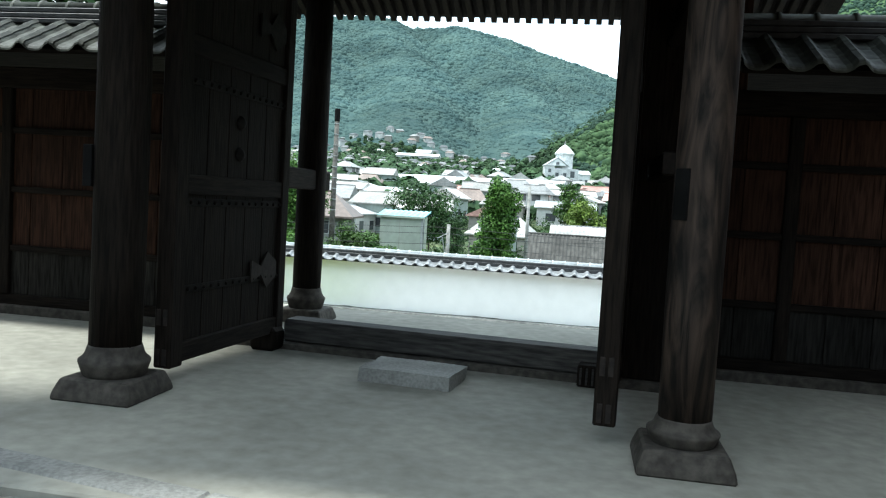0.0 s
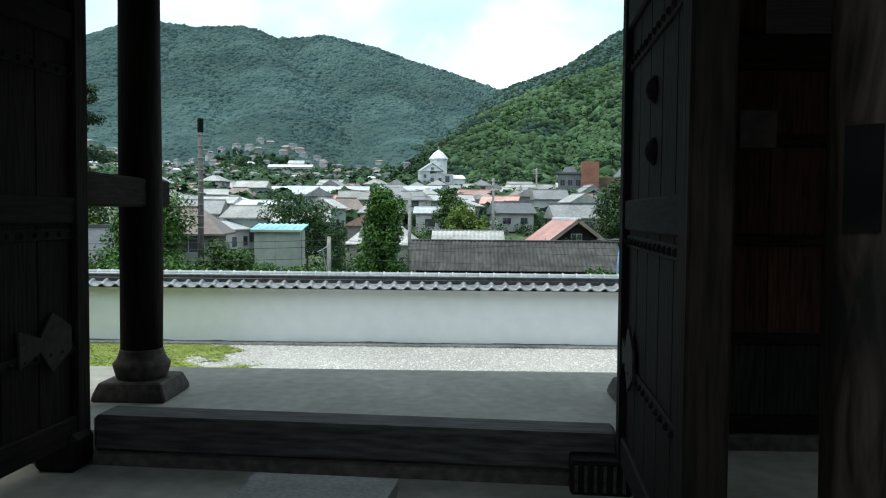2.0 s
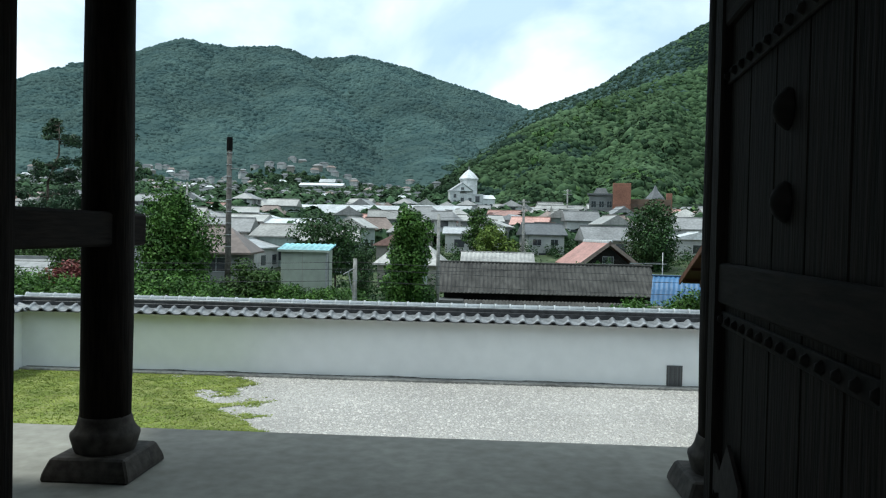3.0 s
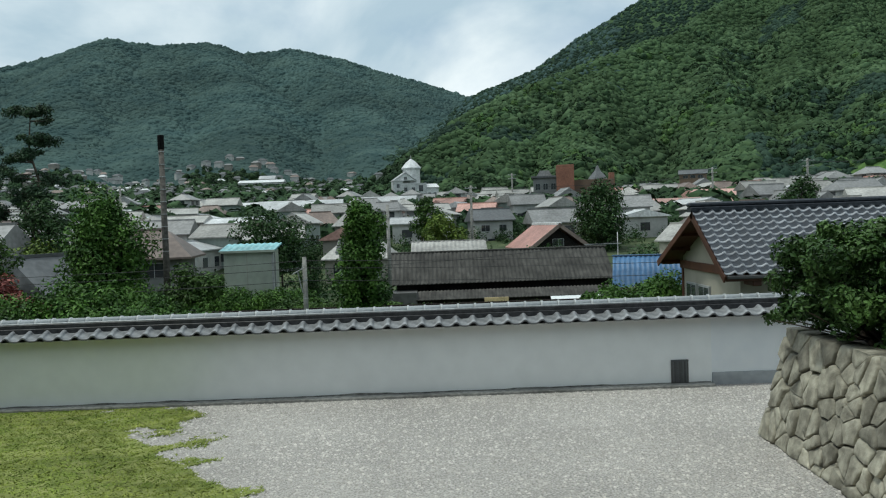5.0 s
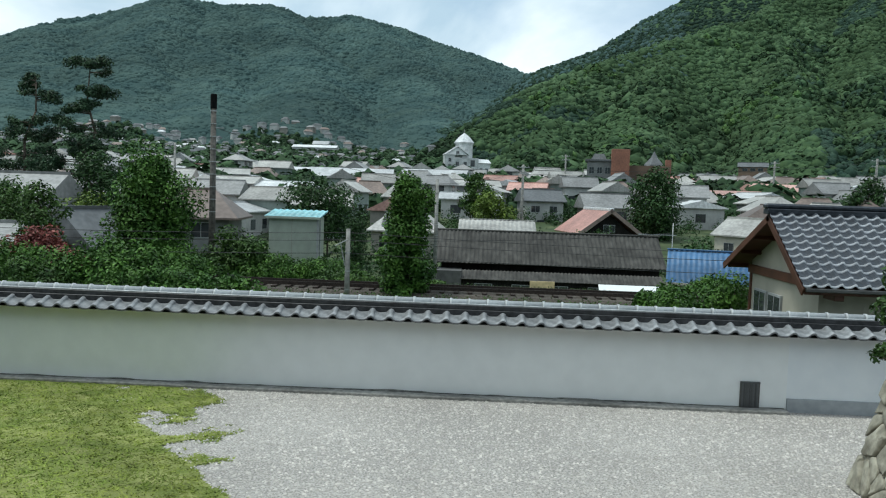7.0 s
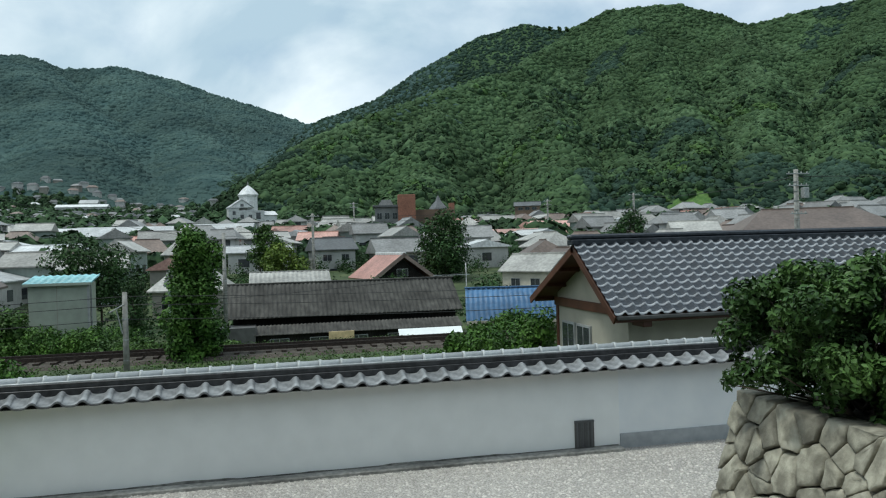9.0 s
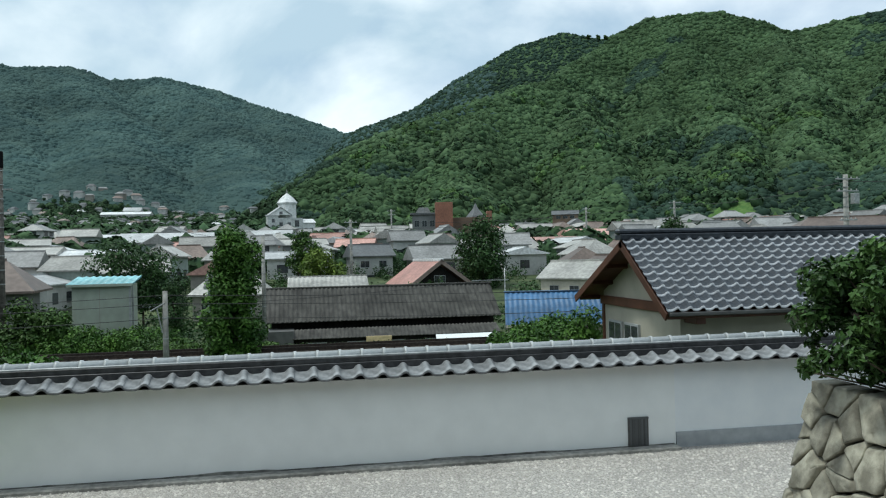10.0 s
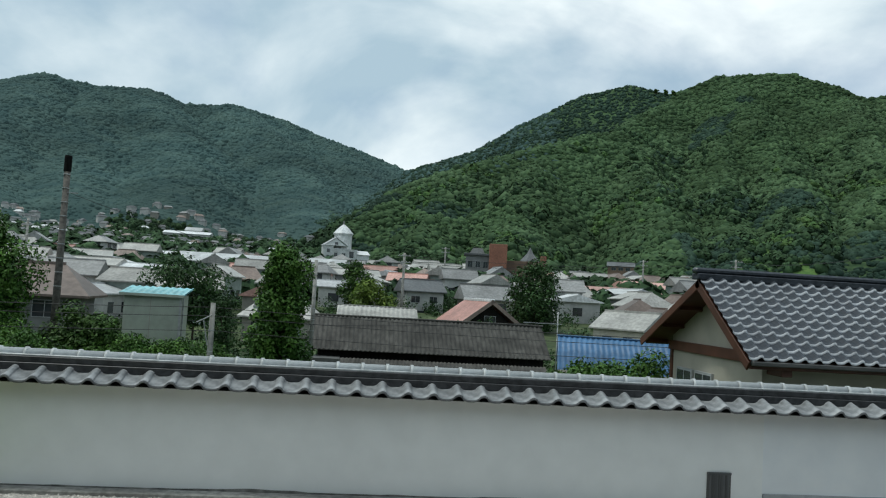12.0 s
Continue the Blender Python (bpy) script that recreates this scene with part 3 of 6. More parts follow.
keep = grassy(px, py) < 0.12
px, py = px[keep], py[keep]
n = len(px)
v = np.array([(1, 0, 0), (-1, 0, 0), (0, 1, 0), (0, -1, 0), (0, 0, 0.8)])
f = np.array([(0, 2, 4), (2, 1, 4), (1, 3, 4), (3, 0, 4)])
a = rng.uniform(0, 6.28, n)
s = rng.uniform(0.010, 0.026, n)
vx = (v[None, :, 0] * np.cos(a)[:, None] - v[None, :, 1] * np.sin(a)[:, None]) * s[:, None] * rng.uniform(0.7, 1.3, (n, 5))
vy = (v[None, :, 0] * np.sin(a)[:, None] + v[None, :, 1] * np.cos(a)[:, None]) * s[:, None] * rng.uniform(0.7, 1.3, (n, 5))
vz = v[None, :, 2] * s[:, None] * rng.uniform(0.5, 1.2, (n, 1))
vv = np.stack([vx + px[:, None], vy + py[:, None], vz + YARD + 0.001], -1).reshape(-1, 3)
peb = soup("gravel", vv, (f[None] + (np.arange(n) * 5)[:, None, None]).reshape(-1, 3), "pebble")
tagged(peb, "loose white-grey crushed stone over the yard", "gravel", kind="stuff")

cell = 0.04
cx, cy = np.meshgrid(np.arange(-9.1, -1.4, cell), np.arange(5.5, 12.3, cell))
cx, cy = cx.ravel(), cy.ravel()
keep = grassy(cx, cy) > 0.0
cx, cy = cx[keep], cy[keep]
quad = np.array([(0, 0), (1, 0), (1, 1), (0, 1)]) * cell
hz = YARD + 0.004 + 0.006 * (1 + wobble(cx, cy, 0.06, 1.0))
vv = np.stack([cx[:, None] + quad[None, :, 0], cy[:, None] + quad[None, :, 1], np.broadcast_to(hz[:, None], (len(cx), 4))], -1).reshape(-1, 3)
tagged(soup("moss", vv, np.arange(4 * len(cx)).reshape(-1, 4), "moss"), "thin moss and soil between the grass blades", "moss", kind="stuff")
n = 150000
gx, gy = rng.uniform(-9.1, -1.4, n), rng.uniform(5.5, 12.35, n)
keep = grassy(gx, gy) + 0.25 * rng.random(n) > 0.12
gx, gy = gx[keep], gy[keep]
n = len(gx)
a = rng.uniform(0, 6.28, n)
hgt = rng.uniform(0.006, 0.03, n)
dx, dy = np.cos(a) * 0.018, np.sin(a) * 0.018
lean = rng.normal(0, 0.045, (n, 2))
p0 = np.stack([gx - dx, gy - dy, np.full(n, YARD)], -1)
p1 = np.stack([gx + dx, gy + dy, np.full(n, YARD)], -1)
p2 = np.stack([gx + lean[:, 0], gy + lean[:, 1], YARD + hgt], -1)
vv = np.stack([p0, p1, p2], 1).reshape(-1, 3)
tagged(soup("grass", vv, np.arange(3 * n).reshape(-1, 3), "grass"), "short yellow-green grass creeping over the gravel", "grass", kind="stuff")

# ---- plaster wall with tiled cap ----
CAP = 0.300


def s_tile(w, length, amp, lip, thick, nx=10, front=0.030):
    """One curved roof tile: a wide hollow pan and a narrow roll, y up the slope, with a hanging front lip."""
    bm = bmesh.new()
    prof = []
    for i in range(nx + 1):
        q = i / nx
        pan = 0.75 * amp * (abs(q - 0.35) / 0.35) ** 3.4 if q < 0.7 else amp * (0.75 + 0.4 * math.sin(math.pi * (q - 0.7) / 0.3))
        prof.append((q * w * 1.03, pan))
    rows = [(-front, -lip), (-front * 0.7, -lip * 0.5), (0.0, -0.002), (0.02, 0.002), (length * 1.12, -0.004)]
    grid = [[bm.verts.new((x, y, z + dz + thick)) for x, z in prof] for y, dz in rows]
    under = [bm.verts.new((x, 0.05, z - 0.002)) for x, z in prof]
    for k, (a, b) in enumerate(zip(grid, grid[1:])):
        for i in range(nx):
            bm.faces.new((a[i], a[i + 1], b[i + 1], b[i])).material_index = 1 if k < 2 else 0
    for i in range(nx):
        bm.faces.new((under[i], under[i + 1], grid[0][i + 1], grid[0][i]))
    return bm


def ridge_piece(r, length):
    """A half-round ridge tile with a raised ring at one end, along x."""
    bm = bmesh.new()
    rings = []
    for x, rr in ((0, r), (0.0, r + 0.014), (0.035, r + 0.014), (0.04, r), (length, r)):
        rings.append([bm.verts.new((x, -rr * math.cos(math.pi * i / 10), rr * math.sin(math.pi * i / 10))) for i in range(11)])
    for a, b in zip(rings, rings[1:]):
        for i in range(10):
            bm.faces.new((a[i], b[i], b[i + 1], a[i + 1]))
    bm.faces.new(rings[0])
    bm.faces.new(rings[-1][::-1])
    return bm


TILE_CAP = part("tile", s_tile(CAP, 0.30, 0.056, 0.028, 0.014, 20, 0.012), "cap_tile_sheen", smooth=False)
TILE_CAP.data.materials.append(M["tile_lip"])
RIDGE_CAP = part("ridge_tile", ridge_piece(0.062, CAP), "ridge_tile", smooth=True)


def capped_wall(name, m, length, label, material="plaster", thick=0.30, base=YARD, z_eave=-0.25, back=True):
    """A plaster wall along local x with a small two-sided tiled roof; the face is at local y = 0."""
    wall = part(name, bbox(0, length, 0, thick, base - 0.3, z_eave + 0.03, 0.0), material)
    wall.matrix_basis = m
    tagged(wall, label, "wall", kind="structure")
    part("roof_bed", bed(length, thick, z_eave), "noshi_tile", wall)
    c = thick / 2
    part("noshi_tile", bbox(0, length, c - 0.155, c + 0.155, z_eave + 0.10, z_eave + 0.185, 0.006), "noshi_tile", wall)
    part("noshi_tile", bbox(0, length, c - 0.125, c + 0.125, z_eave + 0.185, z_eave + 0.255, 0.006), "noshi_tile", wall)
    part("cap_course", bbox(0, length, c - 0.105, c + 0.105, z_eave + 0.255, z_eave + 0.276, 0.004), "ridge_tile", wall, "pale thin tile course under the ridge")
    n = int(length / CAP)
    for i in range(n):
        share(TILE_CAP, "tile", Matrix.Translation((i * CAP, -0.25, z_eave + 0.0)) @ pose(0, 0, 0, 18), wall)
        if back:
            share(TILE_CAP, "tile", Matrix.Translation(((i + 1) * CAP, thick + 0.25, z_eave + 0.0)) @ pose(0, 0, 0, 0, 0, 180) @ pose(0, 0, 0, 18), wall)
        share(RIDGE_CAP, "ridge_tile", Matrix.Translation((i * CAP, c, z_eave + 0.276)), wall)
    return wall


def bed(length, thick, z_eave):
    bm = bmesh.new()
    c = thick / 2
    pts = [(-0.23, z_eave - 0.012), (c, z_eave + 0.10), (thick + 0.23, z_eave - 0.012), (thick + 0.0, z_eave - 0.035), (0.0, z_eave - 0.035)]
    a = [bm.verts.new((0, y, z)) for y, z in pts]
    b = [bm.verts.new((length, y, z)) for y, z in pts]
    bm.faces.new(a)
    bm.faces.new(b[::-1])
    for i in range(5):
        bm.faces.new((a[i], b[i], b[(i + 1) % 5], a[(i + 1) % 5]))
    return bm


wall_n = capped_wall("wall_north", pose(-9.2, 12.5, 0), 14.1, "white plastered boundary wall with a grey tiled cap")
wall_ne = capped_wall("wall_north_east", pose(4.903, 12.512, 0), 9.2, "bluish white plastered wall section with a grey base band", "plaster_blue")
wall_w = capped_wall("wall_west", pose(-9.2, 2.5, 0, 0, 0, 90), 10.15, "white plastered side wall with a grey tiled cap")
tagged(part("base_band", bbox(4.91, 14.0, 12.486, 12.515, YARD - 0.02, -1.28, 0.004), "grey_band"), "grey cement band along the foot of the wall", "trim", kind="structure")
bm = bmesh.new()
box(bm, -9.15, 4.9, 12.30, 12.495, YARD - 0.1, YARD + 0.05)
bevel(bm, 0.012)
tagged(part("wall_kerb", bm, "kerb_grey"), "weathered concrete kerb along the wall foot", "kerb", kind="structure")
rng = np.random.default_rng(3)
bm = bmesh.new()
xx = np.linspace(-9.1, 4.88, 320)
hh = 0.034 + 0.02 * np.clip(wobble(xx, xx * 0.3, 0.25, 1.0), 0, 1) + 0.035 * np.clip(wobble(xx, xx, 0.9, 4.0) - 0.35, 0, 1)
lo = [bm.verts.new((float(q), 12.4965, YARD + 0.03)) for q in xx]
hi = [bm.verts.new((float(q), 12.4965, YARD + 0.03 + float(w))) for q, w in zip(xx, hh)]
for i in range(len(xx) - 1):
    bm.faces.new((lo[i], lo[i + 1], hi[i + 1], hi[i]))
tagged(part("stain", bm, "mould"), "dark damp stain along the foot of the plaster", "stain", kind="structure")


def wall_vent():
    t = thing("wall_vent", pose(4.17, 12.5, YARD), "dark grey slatted vent door at the foot of the wall", "vent")
    part("frame", bbox(0, 0.31, -0.02, 0.01, 0.04, 0.47, 0.004), "roof_dark", t)
    for i in range(9):
        part("slat", bbox(0.025 + i * 0.0295, 0.048 + i * 0.0295, -0.028, -0.018, 0.07, 0.44, 0.003), "roof_slate", t)
    part("edge", bbox(0.0, 0.31, -0.032, -0.012, 0.44, 0.47, 0.004), "roof_slate", t)


wall_vent()

# ---- gate ----
def wave_sheet(length, run, rise, pitch, amp, courses, step=0.02, thick=0.03, per=6):
    """A roof slope of rolled tiles: waves along x, small steps up the slope (y, z), solid edge."""
    nx = int(length / pitch) * per + 1
    xs = np.linspace(0, length, nx)
    wave = amp * np.sin(2 * np.pi * xs / pitch)
    rows = []
    for c in range(courses):
        for e in (0.0, 1.0):
            q = (c + e) / courses
            rows.append((q * run, q * rise + (1 - e) * step))
    v = np.array([(x, y, z + w) for y, z in rows for x, w in zip(xs, wave)] + [(x, y, z - thick - amp) for y, z in (rows[0], rows[-1]) for x in xs])
    n = nx
    f = [(r * n + i, r * n + i + 1, (r + 1) * n + i + 1, (r + 1) * n + i) for r in range(len(rows) - 1) for i in range(n - 1)]
    k = len(rows)
    f += [(k * n + i, k * n + i + 1, i + 1, i) for i in range(n - 1)]
    f += [(k * n + i, (k + 1) * n + i, (k + 1) * n + i + 1, k * n + i + 1) for i in range(n - 1)]
    return v, np.array(f)


def gate_pillar(x, y, m_wood, r=0.165, top=3.52, plinth=0.27, label="", drum=0.9):
    t = thing("gate_pillar", pose(x, y, 0), label or "dark weathered round wooden pillar on a stone base", "pillar", "gate pillars")
    bm = bmesh.new()
    vs = [(-1, -1), (1, -1), (1, 1), (-1, 1)]
    lo = [bm.verts.new((a * plinth, b * plinth, 0)) for a, b in vs]
    mi = [bm.verts.new((a * plinth * 0.97, b * plinth * 0.97, 0.05)) for a, b in vs]
    hi = [bm.verts.new((a * plinth * 0.84, b * plinth * 0.84, 0.135)) for a, b in vs]
    for p, q in ((lo, mi), (mi, hi)):
        for i in range(4):
            bm.faces.new((p[i], p[(i + 1) % 4], q[(i + 1) % 4], q[i]))
    bm.faces.new(hi)
    bm.faces.new(lo[::-1])
    bevel(bm, 0.012)
    part("plinth", bm, "dark_stone", t, "square tapered grey stone plinth")
    part("base_stone", lathe([(q, 0.125 + (h - 0.125) * drum) for q, h in [(r * 1.10, 0.125), (r * 1.17, 0.135), (r * 1.25, 0.17), (r * 1.34, 0.225), (r * 1.37, 0.245), (r * 1.36, 0.262), (r * 1.22, 0.285), (r * 1.12, 0.315), (r * 1.05, 0.36), (r * 1.02, 0.38)]], 32), "dark_stone", t, "rounded drum-shaped base stone", True)
    bm = lathe([(r * 1.0, 0.125 + 0.25 * drum), (r * 1.02, 0.9), (r * 1.02, 1.6), (r * 0.99, 2.4), (r * 0.95, top)], 28)
    for v in bm.verts:
        k = 1 + 0.018 * math.sin(7 * v.co.z + 3 * math.atan2(v.co.y, v.co.x)) + 0.012 * math.sin(5 * math.atan2(v.co.y, v.co.x) + x)
        v.co.x *= k
        v.co.y *= k
    part("shaft", bm, m_wood, t, "", True)
    return t


P_FL, P_FR, P_RL, P_RR = (-1.84, -2.08), (1.65, -2.25), (-1.83, 1.40), (1.95, 1.40)
pl = gate_pillar(*P_FL, "old_wood", 0.16, drum=0.8)
pr = gate_pillar(*P_FR, "pillar_wood", 0.142, plinth=0.255, drum=0.58, label="weathered round wooden pillar with bold swirling grain")
gate_pillar(*P_RL, "old_wood", 0.15)
gate_pillar(*P_RR, "old_wood", 0.15)
# Raised black blocks stand in for the shade inside the mortise holes.
part("mortise", bbox(-0.150, -0.118, -0.045, 0.045, 1.33, 1.60, 0.0), "black", pr, "raised black block painted as the shade of a mortise hole").matrix_basis = pose(0, 0, 0, 0, 0, 38)
part("mortise", bbox(-0.19, -0.13, -0.12, 0.0, 1.32, 1.58, 0.004), "black", pl, "raised black block painted as the shade of a mortise hole")


def main_post(x, mirror):
    t = thing("gate_post", pose(x, 0, 0), "massive squared dark wooden gate post", "post", "gate posts")
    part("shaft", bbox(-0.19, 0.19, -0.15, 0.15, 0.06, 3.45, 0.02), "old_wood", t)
    part("foot_stone", bbox(-0.27, 0.27, -0.22, 0.22, -0.02, 0.07, 0.02), "dark_stone", t)
    return t


main_post(-1.82, 1)
main_post(1.62, -1).matrix_basis = pose(1.60, -0.28, 0, 0, 0, -4)


def beam(name, x0, x1, y0, y1, z0, z1, mat, label, ends=False):
    t = thing(name, pose((x0 + x1) / 2, (y0 + y1) / 2, z0), label, "beam", "gate beams")
    hx, hy = (x1 - x0) / 2, (y1 - y0) / 2
    part("timber", bbox(-hx, hx, -hy, hy, 0, z1 - z0, 0.015), mat, t)
    if ends:
        part("end_face", bbox(-hx * 0.92, hx * 0.92, -hy - 0.008, -hy - 0.001, 0.01, z1 - z0 - 0.01, 0.002), "end_grain", t, "pale sawn end grain")
    return t


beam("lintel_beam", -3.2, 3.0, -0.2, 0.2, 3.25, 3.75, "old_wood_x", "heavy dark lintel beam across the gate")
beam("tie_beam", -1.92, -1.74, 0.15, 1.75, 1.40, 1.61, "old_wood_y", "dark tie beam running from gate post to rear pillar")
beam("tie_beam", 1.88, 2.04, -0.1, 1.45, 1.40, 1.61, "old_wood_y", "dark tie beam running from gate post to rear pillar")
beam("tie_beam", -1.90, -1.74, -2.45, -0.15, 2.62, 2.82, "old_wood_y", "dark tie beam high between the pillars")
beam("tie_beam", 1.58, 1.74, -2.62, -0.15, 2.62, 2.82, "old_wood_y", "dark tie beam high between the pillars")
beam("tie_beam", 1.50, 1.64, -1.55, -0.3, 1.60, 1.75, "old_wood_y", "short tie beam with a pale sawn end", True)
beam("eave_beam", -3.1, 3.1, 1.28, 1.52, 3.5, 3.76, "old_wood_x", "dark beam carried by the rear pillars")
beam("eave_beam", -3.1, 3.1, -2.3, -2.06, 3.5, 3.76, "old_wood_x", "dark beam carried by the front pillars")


def gate_sill():
    t = thing("gate_sill", pose(-0.05, -0.17, 0, 0, 0, -5), "worn wooden threshold beam on a low stone footing", "sill")
    part("beam", bbox(-1.41, 1.41, -0.12, 0.13, 0.055, 0.255, 0.022), "sill_wood", t)
    part("footing", bbox(-1.52, 1.52, -0.17, 0.17, -0.02, 0.06, 0.015), "dark_stone", t)
    part("block", bbox(-1.62, -1.38, -0.34, -0.13, 0.0, 0.20, 0.03), "old_wood", t, "worn wooden pivot block")
    r = part("block", bbox(1.16, 1.46, -0.30, -0.13, 0.0, 0.17, 0.012), "old_wood", t, "grooved wooden pivot block")
    for i in range(6):
        part("groove", bbox(1.18 + i * 0.046, 1.196 + i * 0.046, -0.312, -0.30, 0.02, 0.15, 0.003), "sill_wood", r)


gate_sill()


def step_stone():
    t = thing("step_stone", pose(-0.13, -0.88, 0, 0, 0, -6), "rough pale granite stepping slab before the threshold", "stone")
    bm = bbox(-0.345, 0.345, -0.24, 0.24, 0.0, 0.105, 0.0)
    bmesh.ops.subdivide_edges(bm, edges=bm.edges[:], cuts=5, use_grid_fill=True)
    for v in bm.verts:
        v.co += Vector((noise.noise(v.co * 6), noise.noise(v.co * 6 + Vector((9, 0, 0))), noise.noise(v.co * 6 + Vector((0, 9, 0))) * 0.6)) * 0.014
    part("slab", bm, "granite", t)


step_stone()


def door_leaf(name, m, side, length=1.62, label=""):
    """A gate leaf hinged at the origin, running along local -y; local x = side faces the opening."""
    t = thing(name, m, label, "door", "gate doors")
    z0, z1 = 0.15, 3.20
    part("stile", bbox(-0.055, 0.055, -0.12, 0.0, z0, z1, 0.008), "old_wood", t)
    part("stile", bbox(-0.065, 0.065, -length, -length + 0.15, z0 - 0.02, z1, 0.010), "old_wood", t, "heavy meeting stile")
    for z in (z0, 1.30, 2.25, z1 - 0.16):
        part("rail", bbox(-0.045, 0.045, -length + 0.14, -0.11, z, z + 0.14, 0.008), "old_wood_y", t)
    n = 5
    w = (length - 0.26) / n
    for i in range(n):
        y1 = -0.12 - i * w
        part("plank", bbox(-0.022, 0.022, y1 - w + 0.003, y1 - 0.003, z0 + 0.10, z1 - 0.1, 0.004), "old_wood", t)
    for z in (0.62, 1.22, 2.05):
        strip = part("batten", bbox(side * 0.022, side * 0.034, -length + 0.15, -0.12, z, z + 0.055, 0.003), "iron", t, "thin nailed strap")
        for i in range(14):
            y = -length + 0.22 + i * (length - 0.36) / 13
            bm = bmesh.new()
            bmesh.ops.create_icosphere(bm, subdivisions=1, radius=0.017, matrix=Matrix.Translation((side * 0.036, y, z + 0.028)))
            part("nail", bm, "iron", strip, smooth=True)
    for z, y in ((0.68, -0.32), (2.62, -0.32)):
        bm = prism([(-0.26, -0.09), (-0.10, -0.035), (0.0, -0.15), (0.16, -0.06), (0.16, 0.06), (0.0, 0.15), (-0.10, 0.035), (-0.26, 0.09)], 0, 0.012)
        ob = part("iron_strap", bm, "end_grain" if z < 1 else "iron", t, "swallow-tailed metal hinge fitting")
        ob.matrix_basis = pose(side * 0.047, y, z + 0.03, 0, 0, 90 * side)
    for z in (1.62, 1.86):
        ob = part("boss", lathe([(0.055, 0), (0.055, 0.008), (0.035, 0.03), (0.012, 0.04)], 12), "iron", t, "round iron boss", True)
        ob.matrix_basis = pose(side * 0.022, -0.80, z, 0, 90 * side, 0)
    for z in (0.42, 0.15):
        for k in range(2):
            part("tenon", bbox(-0.045 + 0.05 * k, -0.015 + 0.05 * k, -length - 0.006, -length + 0.004, z, z + 0.11, 0.002), "end_grain", t)
    return t


door_leaf("gate_door", pose(-1.52, -0.17, 0, 0, 0, -5), 1, 1.66, "dark aged wooden gate leaf swung open, with iron straps")
door_leaf("gate_door", pose(1.375, -0.45, 0, 0, 0, -4.8), -1, 1.66, "dark aged wooden gate leaf swung open against its post")


def wing_wall(name, x0, x1, y, label, r0=None):
    """A plank-panelled side wall with posts, rails, footing and a little tiled roof."""
    w = part(name, bbox(x0, x1, y + 0.02, y + 0.10, 0.06, 2.42, 0.0), "old_wood")
    tagged(w, label, "wall", kind="structure")
    part("footing", bbox(x0, x1, y - 0.10, y + 0.16, -0.02, 0.09, 0.012), "dark_stone", w)
    part("sill", bbox(x0, x1, y - 0.055, y + 0.12, 0.085, 0.19, 0.008), "old_wood_x", w)
    part("top_beam", bbox(x0, x1, y - 0.08, y + 0.14, 2.22, 2.42, 0.01), "old_wood_x", w)
    n = int((x1 - x0) / 1.02)
    for i in range(n + 1):
        px = x0 + 0.05 + i * (x1 - x0 - 0.1) / n
        part("post", bbox(px - 0.055, px + 0.055, y - 0.065, y + 0.11, 0.19, 2.22, 0.008), "old_wood", w)
    for z in (0.62, 1.20, 1.78):
        part("rail", bbox(x0, x1, y - 0.045, y + 0.03, z, z + 0.06, 0.006), "old_wood_x", w)
    k = int((x1 - x0) / 0.33)
    for i in range(k):
        a = x0 + i * (x1 - x0) / k
        part("plank", bbox(a + 0.003, a + (x1 - x0) / k - 0.003, y - 0.006 - 0.004 * (i % 2), y + 0.02, 0.66, 2.22, 0.003), "plank_wood", w)
        part("lower_board", bbox(a + 0.003, a + (x1 - x0) / k - 0.003, y - 0.010 - 0.004 * (i % 2), y + 0.02, 0.19, 0.64, 0.003), "lower_wood", w, "greyed weathered board")
    x0 = x0 if r0 is None else r0
    part("roof_bed", prism_y([(-0.62, 2.50), (0.06, 2.86), (0.74, 2.50), (0.74, 2.46), (0.06, 2.74), (-0.62, 2.46)], x0 - 0.05, x1 + 0.05, y), "old_wood_x", w)
    c = 0.29
    nt = int((x1 - x0 + 0.1) / c)
    for i in range(nt):
        for j in range(3):
            q = -0.64 + j * 0.215
            share(TILE_WING, "tile", Matrix.Translation((x0 - 0.05 + i * c, y + q, 2.515 + (q + 0.62) * 0.53)) @ pose(0, 0, 0, 27.9), w)
    for k2 in range(3):
        part("noshi_tile", bbox(x0 - 0.05, x1 + 0.05, y + 0.06 - 0.16 + 0.015 * k2, y + 0.06 + 0.16 - 0.015 * k2, 2.84 + 0.055 * k2, 2.885 + 0.055 * k2, 0.006), "noshi_tile", w)
    for i in range(int((x1 - x0) / CAP)):
        share(RIDGE_WING, "ridge_tile", Matrix.Translation((x0 + i * CAP, y + 0.06, 3.0)), w)
    return w


def prism_y(pts, x0, x1, y):
    bm = bmesh.new()
    a = [bm.verts.new((x0, y + p, z)) for p, z in pts]
    b = [bm.verts.new((x1, y + p, z)) for p, z in pts]
    bm.faces.new(a)
    bm.faces.new(b[::-1])
    n = len(pts)
    for i in range(n):
        bm.faces.new((a[i], b[i], b[(i + 1) % n], a[(i + 1) % n]))
    return bm


